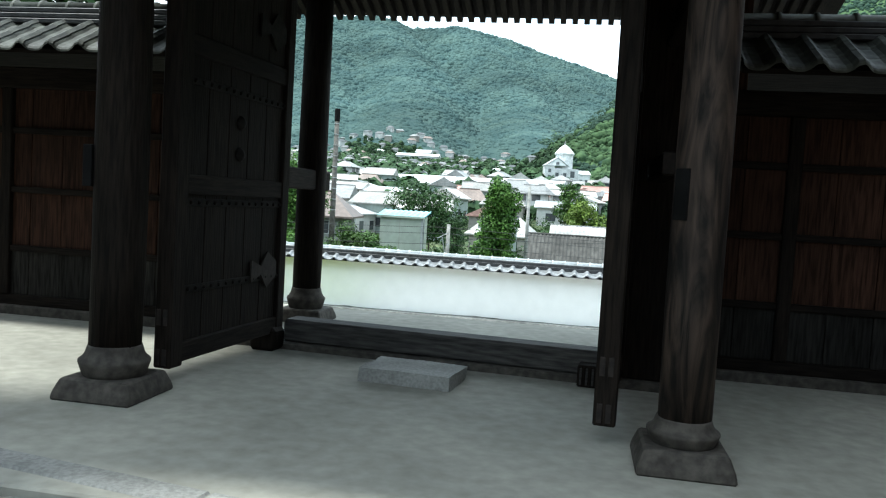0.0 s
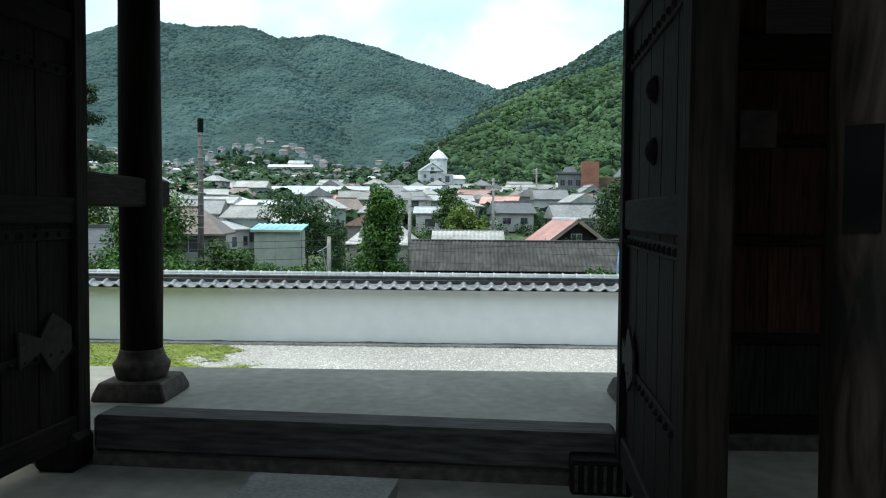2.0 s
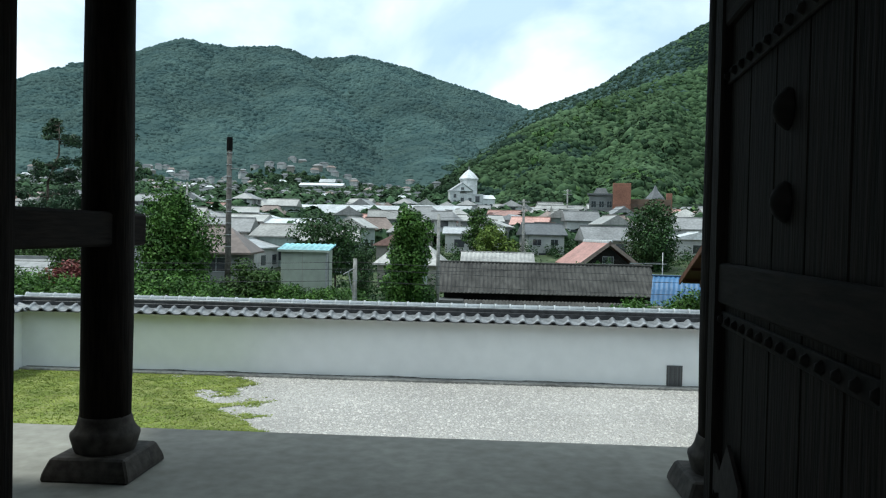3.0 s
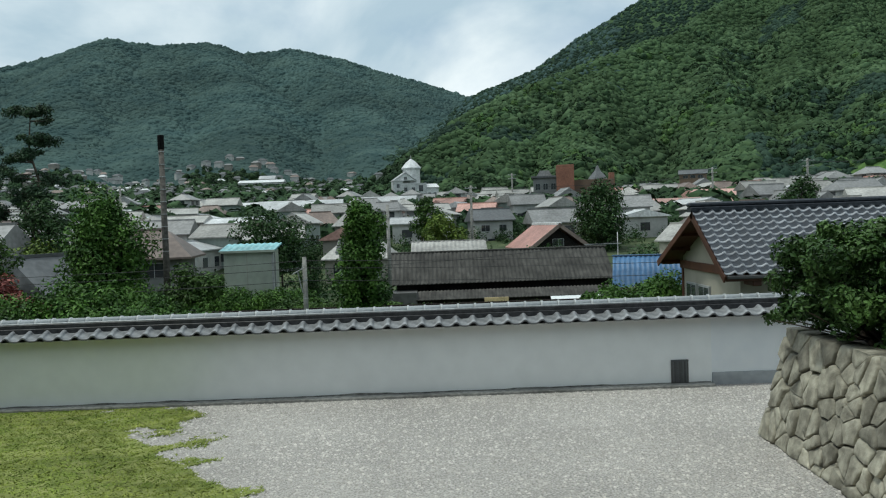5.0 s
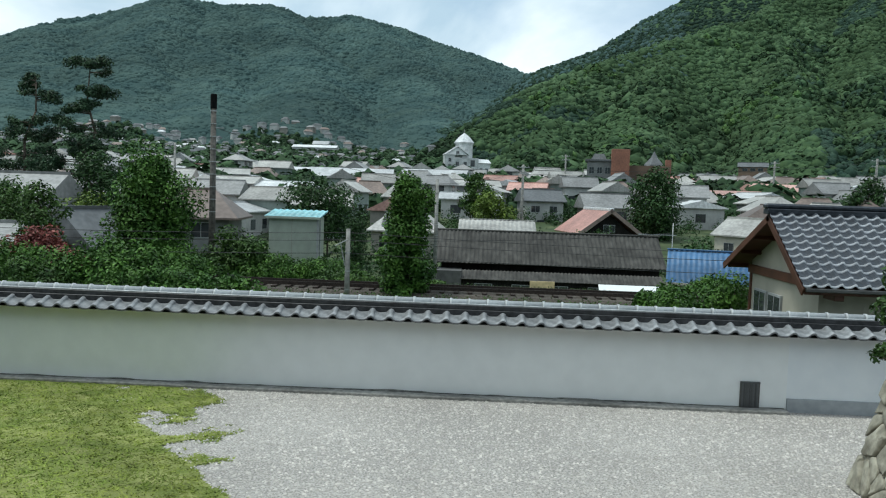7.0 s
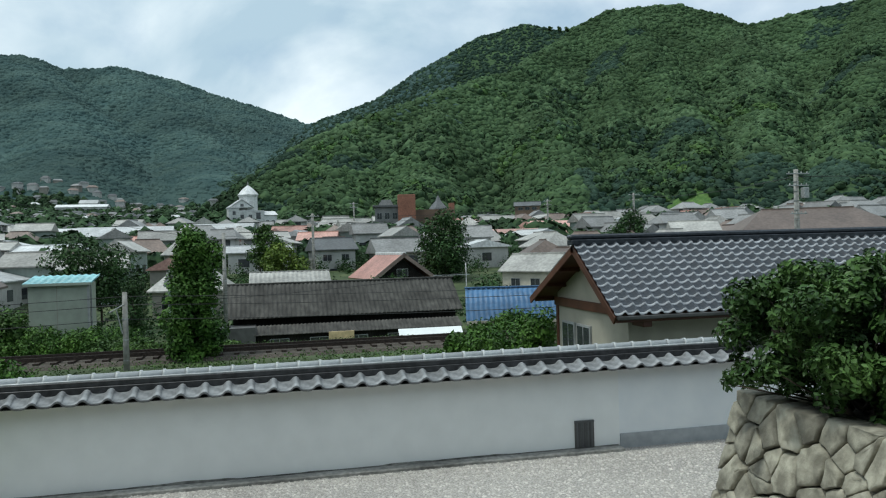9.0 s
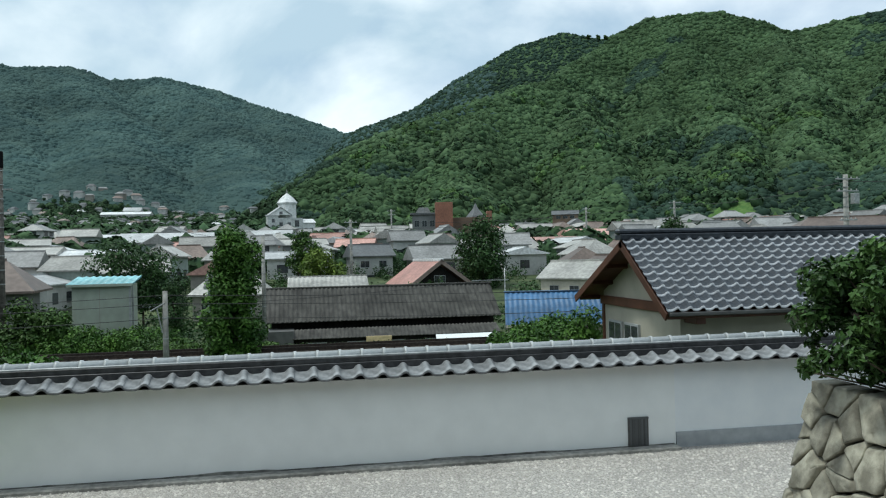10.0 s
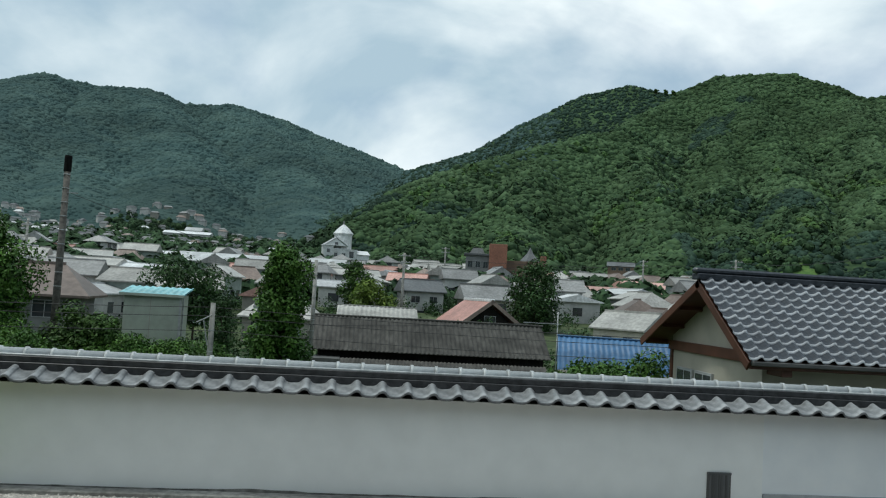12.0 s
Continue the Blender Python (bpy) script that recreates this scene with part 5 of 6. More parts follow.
def near_house():
    """The low house behind the wall: blue-grey tiles, brown timber gable, cream plaster."""
    t = thing("house", pose(6.5, 18.05, -3.0), "cream plastered house with glossy blue-grey tiled roof and brown timbers", "house")
    L, rise_z, eave_z = 12.0, 4.62, 3.2
    run, run_b, drop_b = 2.1, 3.0, 1.32
    part("wall", bbox(0.53, L - 0.5, -1.55, 2.5, 0, 3.25, 0.0), "wall_cream", t)
    g = prism([(-1.55, 3.25), (2.5, 3.25), (2.5, 3.38), (0.0, 4.47)], 0, 0.12)
    ob = part("gable", g, "wall_cream", t)
    ob.matrix_basis = pose(0.65, 0, 0, 0, 0, 90)
    slope = math.degrees(math.atan2(rise_z - eave_z, run))
    for sy, rn, dz in ((-1, run, rise_z - eave_z), (1, run_b, drop_b)):
        m = Matrix.Translation((L / 2, sy * rn / 2, rise_z - dz / 2 - 0.07)) @ Matrix.Rotation(-sy * math.atan2(dz, rn), 4, "X")
        ln = math.hypot(rn, dz)
        bm = bmesh.new()
        box(bm, -L / 2, L / 2, -ln / 2 - 0.03, ln / 2 + 0.03, -0.05, 0.03, m)
        part("roof_deck", bm, "trim_brown", t, "brown boarded roof deck")
        bm = bmesh.new()
        box(bm, -L / 2 - 0.05, -L / 2 - 0.01, -ln / 2 - 0.05, ln / 2 + 0.05, -0.13, 0.04, m)
        part("bargeboard", bevel(bm, 0.006), "trim_brown", t, "reddish brown bargeboard")
        for k in range(4):
            bm = bmesh.new()
            q = -ln / 2 + 0.15 + k * (ln - 0.3) / 3
            box(bm, -L / 2 + 0.02, -L / 2 + 0.55, q - 0.04, q + 0.04, -0.14, -0.05, m)
            part("purlin", bm, "trim_brown", t)
    part("tie_beam", bbox(0.45, 0.55, -1.65, 2.55, 3.06, 3.27, 0.008), "trim_brown", t, "reddish brown timber beam")
    part("king_post", bbox(0.47, 0.55, -0.75, -0.65, 3.27, 3.98, 0.006), "trim_brown", t)
    part("corner_post", bbox(0.49, 0.61, 2.42, 2.54, 0, 3.1, 0.008), "trim_brown", t)
    part("bracket", bbox(0.62, 0.82, -2.05, -1.5, 2.90, 3.1, 0.01), "trim_brown", t)
    part("gutter", bbox(0.0, L, -2.22, -2.12, 3.08, 3.16, 0.015), "roof_dark", t, "dark eaves gutter")
    part("fascia", bbox(0.0, L, -2.12, -2.06, 3.02, 3.18, 0.006), "trim_brown", t)
    for yy in (0.95, 0.0):
        window_unit(t, pose(0.525, yy + 0.75, 1.75, 0, 0, -90), 0.8, 0.95)
    part("ridge_base", bbox(-0.1, L, -0.16, 0.16, rise_z - 0.02, rise_z + 0.10, 0.01), "house_tile", t)
    part("ridge_cap", bbox(-0.14, L, -0.11, 0.11, rise_z + 0.10, rise_z + 0.22, 0.04), "house_tile", t)
    c, nl = 0.265, 11
    ln = math.hypot(run + 0.08, rise_z - eave_z + 0.06)
    st = ln / nl
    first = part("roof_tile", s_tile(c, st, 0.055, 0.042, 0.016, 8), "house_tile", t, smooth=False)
    # second slot: pale painted glint on each front lip
    first.data.materials.append(M["tile_edge_glint"])
    rot = pose(0, 0, 0, slope - 9)
    for i in range(44):
        for j in range(nl):
            q = j * st
            mm = Matrix.Translation((-0.08 + i * c, -run - 0.08 + q * math.cos(radians(slope)), eave_z + 0.01 + q * math.sin(radians(slope)))) @ rot
            if i == 0 and j == 0:
                first.matrix_basis = mm
            else:
                share(first, "roof_tile", mm, t)
    v, f = wave_sheet(L, run_b, -drop_b, c, 0.02, 8)
    back = soup("back_slope", v, f, "house_tile", t)
    back.matrix_basis = Matrix.Translation((0, 0.0, rise_z))
    return t


near_house()


def dark_shed_house():
    """Long old house with dark rolled tiles and a lower lean-to roof."""
    t = thing("long_house", pose(-3.85, 65, -6.4), "long old house with weathered dark grey tiled roof", "house")
    w = 19.4
    # Walls are near-black: the shade under both roofs is put into their colour.
    part("wall", bbox(0.6, w - 0.4, 1.2, 6.5, -0.5, 3.0, 0.0), "lower_wood", t)
    v, f = wave_sheet(w, 3.9, 2.55, 0.36, 0.06, 13, 0.05)
    o = soup("roof", v, f, "roof_dark2", t)
    o.matrix_basis = pose(0, 0, 2.75, 0, 0, 0.4)
    v, f = wave_sheet(w, 3.9, -2.55, 0.36, 0.06, 8, 0.03)
    o = soup("roof", v, f, "roof_dark2", t)
    o.matrix_basis = pose(0, 3.9, 5.3)
    part("ridge", bbox(-0.1, w + 0.1, 3.78, 4.02, 5.28, 5.42, 0.03), "roof_dark2", t)
    v, f = wave_sheet(16.6, 1.7, 0.62, 0.3, 0.035, 4, 0.03)
    o = soup("lean_to_roof", v, f, "roof_dark2", t)
    o.matrix_basis = pose(2.3, -1.6, 1.55)
    part("lean_to_wall", bbox(2.5, 18.8, -1.2, 1.2, -0.5, 1.62, 0.0), "lower_wood", t)
    part("board", bbox(8.0, 10.0, -1.75, -1.66, 0.75, 1.6, 0.01), "ply", t, "pale plywood board")
    bm = bmesh.new()
    box(bm, -2.6, 2.6, -0.45, 0.45, -0.02, 0.02, Matrix.Translation((16.1, -2.2, 1.25)) @ Matrix.Rotation(radians(38), 4, "X"))
    part("sheet", bm, "plaster", t, "bright white metal sheet")
    part("annex", bbox(-0.6, 2.4, -1.5, 1.2, -0.5, 2.2, 0.02), "roof_dark", t, "dark shed with tarred boards")
    for k in range(4):
        window_unit(t, pose(4.2 + k * 3.1, -1.2, 0.2), 1.5, 1.0)


M["roof_dark2"] = surf("roof_dark2", (0.055, 0.052, 0.047), (0.105, 0.10, 0.09), 3, 0.75, 0.4, 0.5, 0.4, detail=9, stretch=(1, 0.4, 0.4))
dark_shed_house()


def sheet_shed(name, x, y, z, w, d, h, rise, wall_mat, roof_mat, label, pitch=0.33, both=True, yaw=0):
    """A shed with a ribbed metal roof."""
    t = thing(name, pose(x, y, z, 0, 0, yaw), label, "shed")
    part("wall", bbox(0, w, 0, d, -1.0, h, 0.01), wall_mat, t)
    v, f = wave_sheet(w + 0.5, d * 0.5 + 0.25 if both else d + 0.4, rise, pitch, 0.03, 2, 0.01)
    o = soup("roof", v, f, roof_mat, t)
    o.matrix_basis = pose(-0.25, -0.25, h + 0.03)
    if both:
        v, f = wave_sheet(w + 0.5, d * 0.5 + 0.25, -rise, pitch, 0.03, 2, 0.01)
        o = soup("roof", v, f, roof_mat, t)
        o.matrix_basis = pose(-0.25, d * 0.5, h + 0.03 + rise)
        for xx in (0.02, w - 0.08):
            g = part("gable", prism([(0, h), (d, h), (d / 2, h + rise)], 0, 0.06), wall_mat, t)
            g.matrix_basis = pose(xx + 0.06, 0, 0, 0, 0, 90)
        part("ridge", bbox(-0.3, w + 0.3, d / 2 - 0.12, d / 2 + 0.12, h + rise + 0.02, h + rise + 0.10, 0.02), roof_mat, t)
    part("fascia", bbox(-0.22, w + 0.22, -0.27, -0.21, h - 0.12, h + 0.03, 0.0), wall_mat, t)
    return t


sh = sheet_shed("shed", -13.75, 50, -4.2, 3.2, 2.0, 4.35, 0.40, "wall_greygreen", "roof_cyan", "tall grey-green shed with a pale turquoise ribbed roof", 0.4, False)
part("corner_trim", bbox(3.14, 3.26, -0.03, 0.08, -1, 4.3, 0.0), "frame_alu", sh)
part("wall_seam", bbox(1.50, 1.53, -0.015, 0.0, -1, 4.25, 0.0), "wall_beige", sh)
part("downpipe", bbox(3.24, 3.32, 0.3, 0.4, -1, 4.2, 0.0), "galv", sh)
sheet_shed("shed", 10.1, 41.5, -3.85, 6.0, 6.0, 1.5, 1.55, "wall_cream", "roof_blue", "low cream shed under a bright blue metal roof", 0.28, True, -14)
sheet_shed("workshop", -1.9, 75, -6.0, 7.0, 5.0, 4.7, 0.95, "wall_grey", "roof_pale", "workshop with a pale ribbed metal roof", 0.42)
sheet_shed("shed", -6.9, 56, -4.6, 2.6, 4.0, 4.2, 0.9, "wall_mint", "roof_slate", "pale mint green shed beside the ivy-covered tree", 0.4)


def red_gable_house():
    t = thing("house", pose(16.3, 110, -4.8, 0, 0, 10), "house with weathered salmon red roof and dark open gable", "house")
    part("wall", bbox(-3.4, 3.4, -5.0, 5.0, -1, 2.3, 0.0), "lower_wood", t)
    for s in (-1, 1):
        bm = bmesh.new()
        m = Matrix.Translation((s * 2.2, 0, 3.95)) @ Matrix.Rotation(radians(s * 36), 4, "Y")
        box(bm, -2.85, 2.85, -5.8, 5.8, -0.1, 0.1, m)
        part("roof", bm, "roof_red", t)
        bm = bmesh.new()
        box(bm, -2.9, 2.9, -5.95, -5.8, -0.32, 0.16, m)
        part("bargeboard", bm, "roof_brown", t)
    # Closed near-black panel: the open gable's inner shade is painted into it.
    g = part("gable", prism([(-3.4, 2.3), (3.4, 2.3), (0, 5.0)], -5.0, -4.9), "lower_wood", t)
    part("ridge", bbox(-0.3, 0.3, -5.9, 5.9, 5.45, 5.85, 0.05), "roof_silver", t)
    window_unit(t, pose(0, -5.05, 2.6), 1.6, 1.0)


red_gable_house()
house("house", pose(9.8, 131, -2.6, 0, 0, 12), 6.2, 6.0, 4.4, 1.6, "wall_white", "roof_slate", "small white two-storey house with grey roof", [("f", -1.6, 2.4, 1.5, 1.1), ("f", 1.4, 2.4, 1.3, 1.1), ("f", 0, 0.0, 2.6, 1.2), ("l", 0, 2.4, 1.2, 1.0)])
house("house", pose(31.5, 91, -4.6, 0, 0, -58), 7.2, 5.0, 3.2, 1.7, "wall_cream", "roof_pale", "low house with a pale cream metal roof", [("f", -1.5, 1.0, 1.4, 1.2), ("f", 1.5, 1.0, 1.4, 1.2)], 0.4)
house("house", pose(-23.4, 62, -5.0, 0, 0, 8), 7.0, 6.0, 4.9, 1.7, "wall_grey", "roof_brown", "grey house with a dark brown hipped roof", [("f", 1.4, 3.0, 1.6, 1.2), ("f", -1.6, 3.0, 1.4, 1.2), ("f", 1.0, 0.5, 2.0, 1.5)], 0.8, 2.4)
house("house", pose(-40.5, 64, -5.5, 0, 0, -6), 11.0, 7.0, 5.6, 2.4, "wall_cream", "roof_grey", "large cream house with a grey roof", [("f", -2, 3.2, 1.8, 1.3), ("f", 2, 3.2, 1.8, 1.3), ("f", 0, 0.6, 2.6, 1.6)], 0.8)
house("house", pose(-30.0, 46, -4.0, 0, 0, 6), 6.5, 5.0, 2.0, 1.2, "wall_brown", "roof_grey", "low old wooden house with grey tile roof", [("f", 0, 0.6, 2.0, 1.0)], 0.6)
house("house", pose(-26.0, 52, -4.2, 0, 0, 70), 5.5, 4.4, 2.4, 1.9, "lower_wood", "roof_slate", "old dark timber house with steep dark roof", [("r", 0, 1.0, 1.2, 1.0)], 0.6)
house("house", pose(76, 100, -1.0, 0, 0, -18), 20, 10, 3.9, 2.6, "wall_grey", "roof_brown", "large house with a dark reddish hipped roof", [("f", -5, 1.4, 2.4, 1.4), ("f", -1, 1.4, 2.4, 1.4), ("f", 3, 1.4, 2.4, 1.4), ("f", 7, 1.4, 2.4, 1.4)], 1.4, 5.0)


def white_tower_hall():
    """White hall with stepped volumes, a gabled front and an eight-sided lantern tower."""
    t = thing("white_hall", pose(-11, 400, 9.5, 0, 0, 14), "white hall with stepped storeys and a peaked lantern tower", "building")
    part("wall", bbox(-6.0, 7.5, -7, 7, -2, 12.5, 0.05), "hall_white", t)
    part("wing", bbox(7.5, 14.0, -6, 6, -2, 10.2, 0.05), "hall_white", t)
    w = part("wing_roof", prism([(-6.6, 10.2), (6.6, 10.2), (0, 12.4)], -14.4, -7.4), "roof_silver", t)
    w.matrix_basis = pose(0, 0, 0, 0, 0, 90)
    part("stair_block", bbox(-10.0, -5.0, -8.2, -3, -2, 13.6, 0.05), "hall_white", t)
    part("stair_block_roof", bbox(-10.3, -4.7, -8.5, -2.7, 13.6, 13.95, 0.05), "roof_silver", t)
    part("front_gable", prism([(-9.2, 13.9), (1.8, 13.9), (-3.4, 17.6)], -7.2, 2), "hall_white", t)
    for s, a in ((-1, 32.5), (1, -35.4)):
        bm = bmesh.new()
        box(bm, -3.6, 3.6, -7.6, 2.2, 0, 0.35, Matrix.Translation((-3.4 + s * 2.85, 0, 15.8)) @ Matrix.Rotation(radians(s * 34), 4, "Y"))
        part("gable_roof", bm, "roof_silver", t)
    drum = part("tower", lathe([(4.5, 12.5), (4.5, 19.6), (4.9, 19.7), (4.9, 20.3)], 8), "hall_white", t)
    drum.matrix_basis = pose(1.2, -0.5, 0, 0, 0, 22.5)
    roof = part("tower_roof", lathe([(5.2, 20.3), (5.1, 20.6), (2.9, 23.2), (0.4, 25.2)], 8), "roof_silver", t)
    roof.matrix_basis = pose(1.2, -0.5, 0, 0, 0, 22.5)
    part("finial", lathe([(0.5, 25.3), (0.3, 26.4), (0.1, 27.2)], 6), "roof_grey", t).matrix_basis = pose(1.2, -0.5, 0)
    for k in range(3):
        for j in range(3):
            window_unit(t, pose(-3.4 + k * 4.0, -7.02, 1.2 + j * 3.6), 1.7, 2.0)
    part("window", bbox(3.4, 5.6, -7.08, -6.9, 8.2, 11.4, 0.02), "glass_dark", t, "tall dark window recess")
    for j in range(4):
        window_unit(t, pose(-7.5, -8.22, 0.6 + j * 3.2), 1.5, 1.9)
    for k in range(2):
        window_unit(t, pose(9.2 + k * 2.8, -6.02, 5.6), 1.5, 2.0)
    window_unit(t, pose(-3.4, -7.22, 14.3), 1.6, 1.4)


white_tower_hall()


def brick_tower_block():
    t = thing("brick_building", pose(38.5, 222, 4.5, 0, 0, -8), "grey block with a red-brown brick stair tower", "building")
    part("tower", bbox(-2.4, 2.6, -2, 3, -1, 12.3, 0.04), "brick_red", t)
    part("wall", bbox(-9, -2.4, -1, 7, -1, 8.8, 0.04), "wall_grey", t)
    part("roof", bbox(-9.6, -2.3, -1.6, 7.5, 8.8, 9.4, 0.05), "roof_slate", t)
    part("penthouse", prism([(-8, 9.4), (-3.6, 9.4), (-4.4, 11.0), (-7.0, 11.0)], 0, 4), "roof_grey", t)
    part("wall", bbox(2.6, 14, 2, 9, -1, 8.0, 0.04), "wall_brown", t)
    for k in range(3):
        for j in range(2):
            window_unit(t, pose(-7.7 + k * 2.2, -1.02, 2.2 + j * 3.2), 1.4, 1.8)


brick_tower_block()


def chapel_spire():
    t = thing("spired_house", pose(51, 236, 6.0), "grey house with steep spired roof and brick chimney", "building")
    part("wall", bbox(-2.2, 2.2, -2.2, 2.2, -1, 7.2, 0.03), "wall_grey", t)
    part("roof", lathe([(3.0, 7.2), (2.7, 7.7), (1.0, 9.6), (0.12, 11.4)], 6), "roof_slate", t)
    part("chimney", bbox(3.4, 4.9, -1, 0.6, -1, 9.0, 0.03), "brick_red", t)
    for k in (-1.0, 1.0):
        window_unit(t, pose(k, -2.22, 3.5), 1.1, 1.7)


chapel_spire()


def long_hall(x, y, z, w, h, label, yaw=0, roof_mat="roof_silver", wall_mat="wall_white"):
    t = thing("long_hall", pose(x, y, z, 0, 0, yaw), label, "building", "long halls")
    part("wall", bbox(-w / 2, w / 2, -6, 6, -2, h, 0.03), wall_mat, t)
    bm = prism([(-6.6, h), (6.6, h), (0, h + 2.2)], -w / 2 - 0.5, w / 2 + 0.5)
    o = part("roof", bm, roof_mat, t)
    o.matrix_basis = pose(0, 0, 0, 0, 0, 90)
    for k in range(int(w / 4)):
        window_unit(t, pose(-w / 2 + 2 + k * 4, -6.02, h * 0.4), 2.4, h * 0.35)


long_hall(-130, 604, 31.5, 34, 5.5, "long white hall on the far slope")
house("house", pose(-128, 616, 32, 0, 0, 0), 12, 9, 8.6, 2.4, "wall_white", "roof_silver", "white building behind the long hall", [("f", 0, 6.4, 4, 1.4)])
long_hall(-31, 185, 1.0, 19, 4.8, "long hall with a bright white roof", 4)
long_hall(-12, 200, 2.0, 16, 4.6, "long hall with a bright white roof", -6)
long_hall(-48, 215, 2.5, 22, 4.2, "long hall with a bright white roof", 8)
long_hall(52, 165, -0.5, 22, 3.4, "long low building with a salmon pink roof", -6, "roof_salmon", "wall_beige")
long_hall(36, 150, -1.2, 14, 3.6, "low building with a pale metal roof", 5, "roof_pale", "wall_grey")
long_hall(66, 180, 1.0, 12, 4.0, "low building with a salmon pink roof", 10, "roof_salmon", "wall_white")

# ---- town houses in numbers ----
PROTO = []
_kinds = [("wall_white", "roof_grey", 6.4, 5.4, 4.2, 1.7, 0), ("wall_beige", "roof_grey", 8, 5.6, 3.0, 1.9, 0), ("wall_cream", "roof_brown", 7.4, 5.8, 2.8, 1.8, 2.2), ("wall_grey", "roof_pale", 9, 6.4, 3.4, 1.1, 0),
          ("wall_white", "roof_silver", 9.6, 7, 3.2, 0.9, 0), ("wall_brown", "roof_brown", 6.6, 5.6, 2.8, 1.9, 1.8), ("wall_beige", "roof_salmon", 7.4, 5.6, 2.9, 1.4, 0), ("wall_white", "roof_grey", 6, 5.6, 4.8, 1.4, 1.4),
          ("wall_mint", "roof_pale", 7, 5, 4.4, 1.4, 0), ("wall_beige", "roof_pale", 7.4, 6.4, 3.0, 2.0, 2.2)]
_words = {"wall_white": "white", "wall_beige": "beige", "wall_cream": "cream", "wall_grey": "grey", "wall_brown": "brown", "wall_mint": "pale green"}
_roofs = {"roof_slate": "slate grey", "roof_grey": "grey", "roof_brown": "brown", "roof_pale": "pale", "roof_silver": "bright silver", "roof_salmon": "salmon red", "roof_dark": "dark"}
rnd = random.Random(21)
TAKEN = [(1.3, 98, 8), (8.2, 117, 7), (7.2, 103, 6), (-1.5, 108, 5), (26, 97, 8), (28.5, 104, 7), (9.8, 131, 7), (-11, 400, 26), (38.5, 222, 20), (51, 236, 10), (-31, 185, 14), (-12, 200, 12), (-48, 215, 14), (31.5, 91, 8), (15.6, 110, 10), (76, 100, 16), (-130, 604, 26), (24, 110, 6), (2, 110, 6), (-16, 80, 7), (-1, 120, 5), (1.5, 77, 9), (6, 110, 3), (73.5, 150, 4), (52, 165, 12), (36, 150, 9), (66, 180, 8)]


def free(x, y, r):
    for a, b, q in TAKEN:
        if (x - a) ** 2 + (y - b) ** 2 < (q + r) ** 2:
            return False
    TAKEN.append((x, y, r))
    return True


def town():
    k = 0
    spots = []
    for tries in range(11000):
        b = radians(rnd.uniform(-36, 42))
        r = rnd.uniform(92, 400)
        x, y = r * math.sin(b), r * math.cos(b)
        base = float(np.interp(r, LAND_R, LAND_Z))
        if float(land_z(x, y)) - base > 1.5 or (r > 322 and x < 0) or not free(x, y, 2.5 + r * 0.0036):
            continue
        spots.append((x, y, base, r))
        if len(spots) > 372:
            break
    for x, y, z, r in spots:
        i = rnd.randrange(len(_kinds))
        wm, rm, w, d, h, rise, hip = _kinds[i]
        m = pose(x, y, z - 0.2, 0, 0, rnd.choice((0, 90, 10, 100, -12, 78)) + rnd.uniform(-8, 8))
        if i >= len(PROTO) or PROTO[i] is None:
            while len(PROTO) <= i:
                PROTO.append(None)
            wins = [("f", -w * 0.25, 0.9, 1.7, 1.3), ("f", w * 0.22, 0.9, 1.7, 1.3), ("l", 0, 0.9, 1.5, 1.3), ("r", 0, 0.9, 1.5, 1.3)]
            if h > 4.5:
                wins += [("f", -w * 0.25, 3.3, 1.7, 1.2), ("f", w * 0.22, 3.3, 1.7, 1.2), ("r", 0.4, 3.3, 1.4, 1.2), ("l", -0.4, 3.3, 1.4, 1.2)]
            PROTO[i] = house("house", m, w, d, h, rise, wm, rm, f"{_words[wm]} town house with a {_roofs[rm]} roof", wins, 0.5, hip, "houses of the town", True)
        else:
            copy_thing(PROTO[i], m)


town()


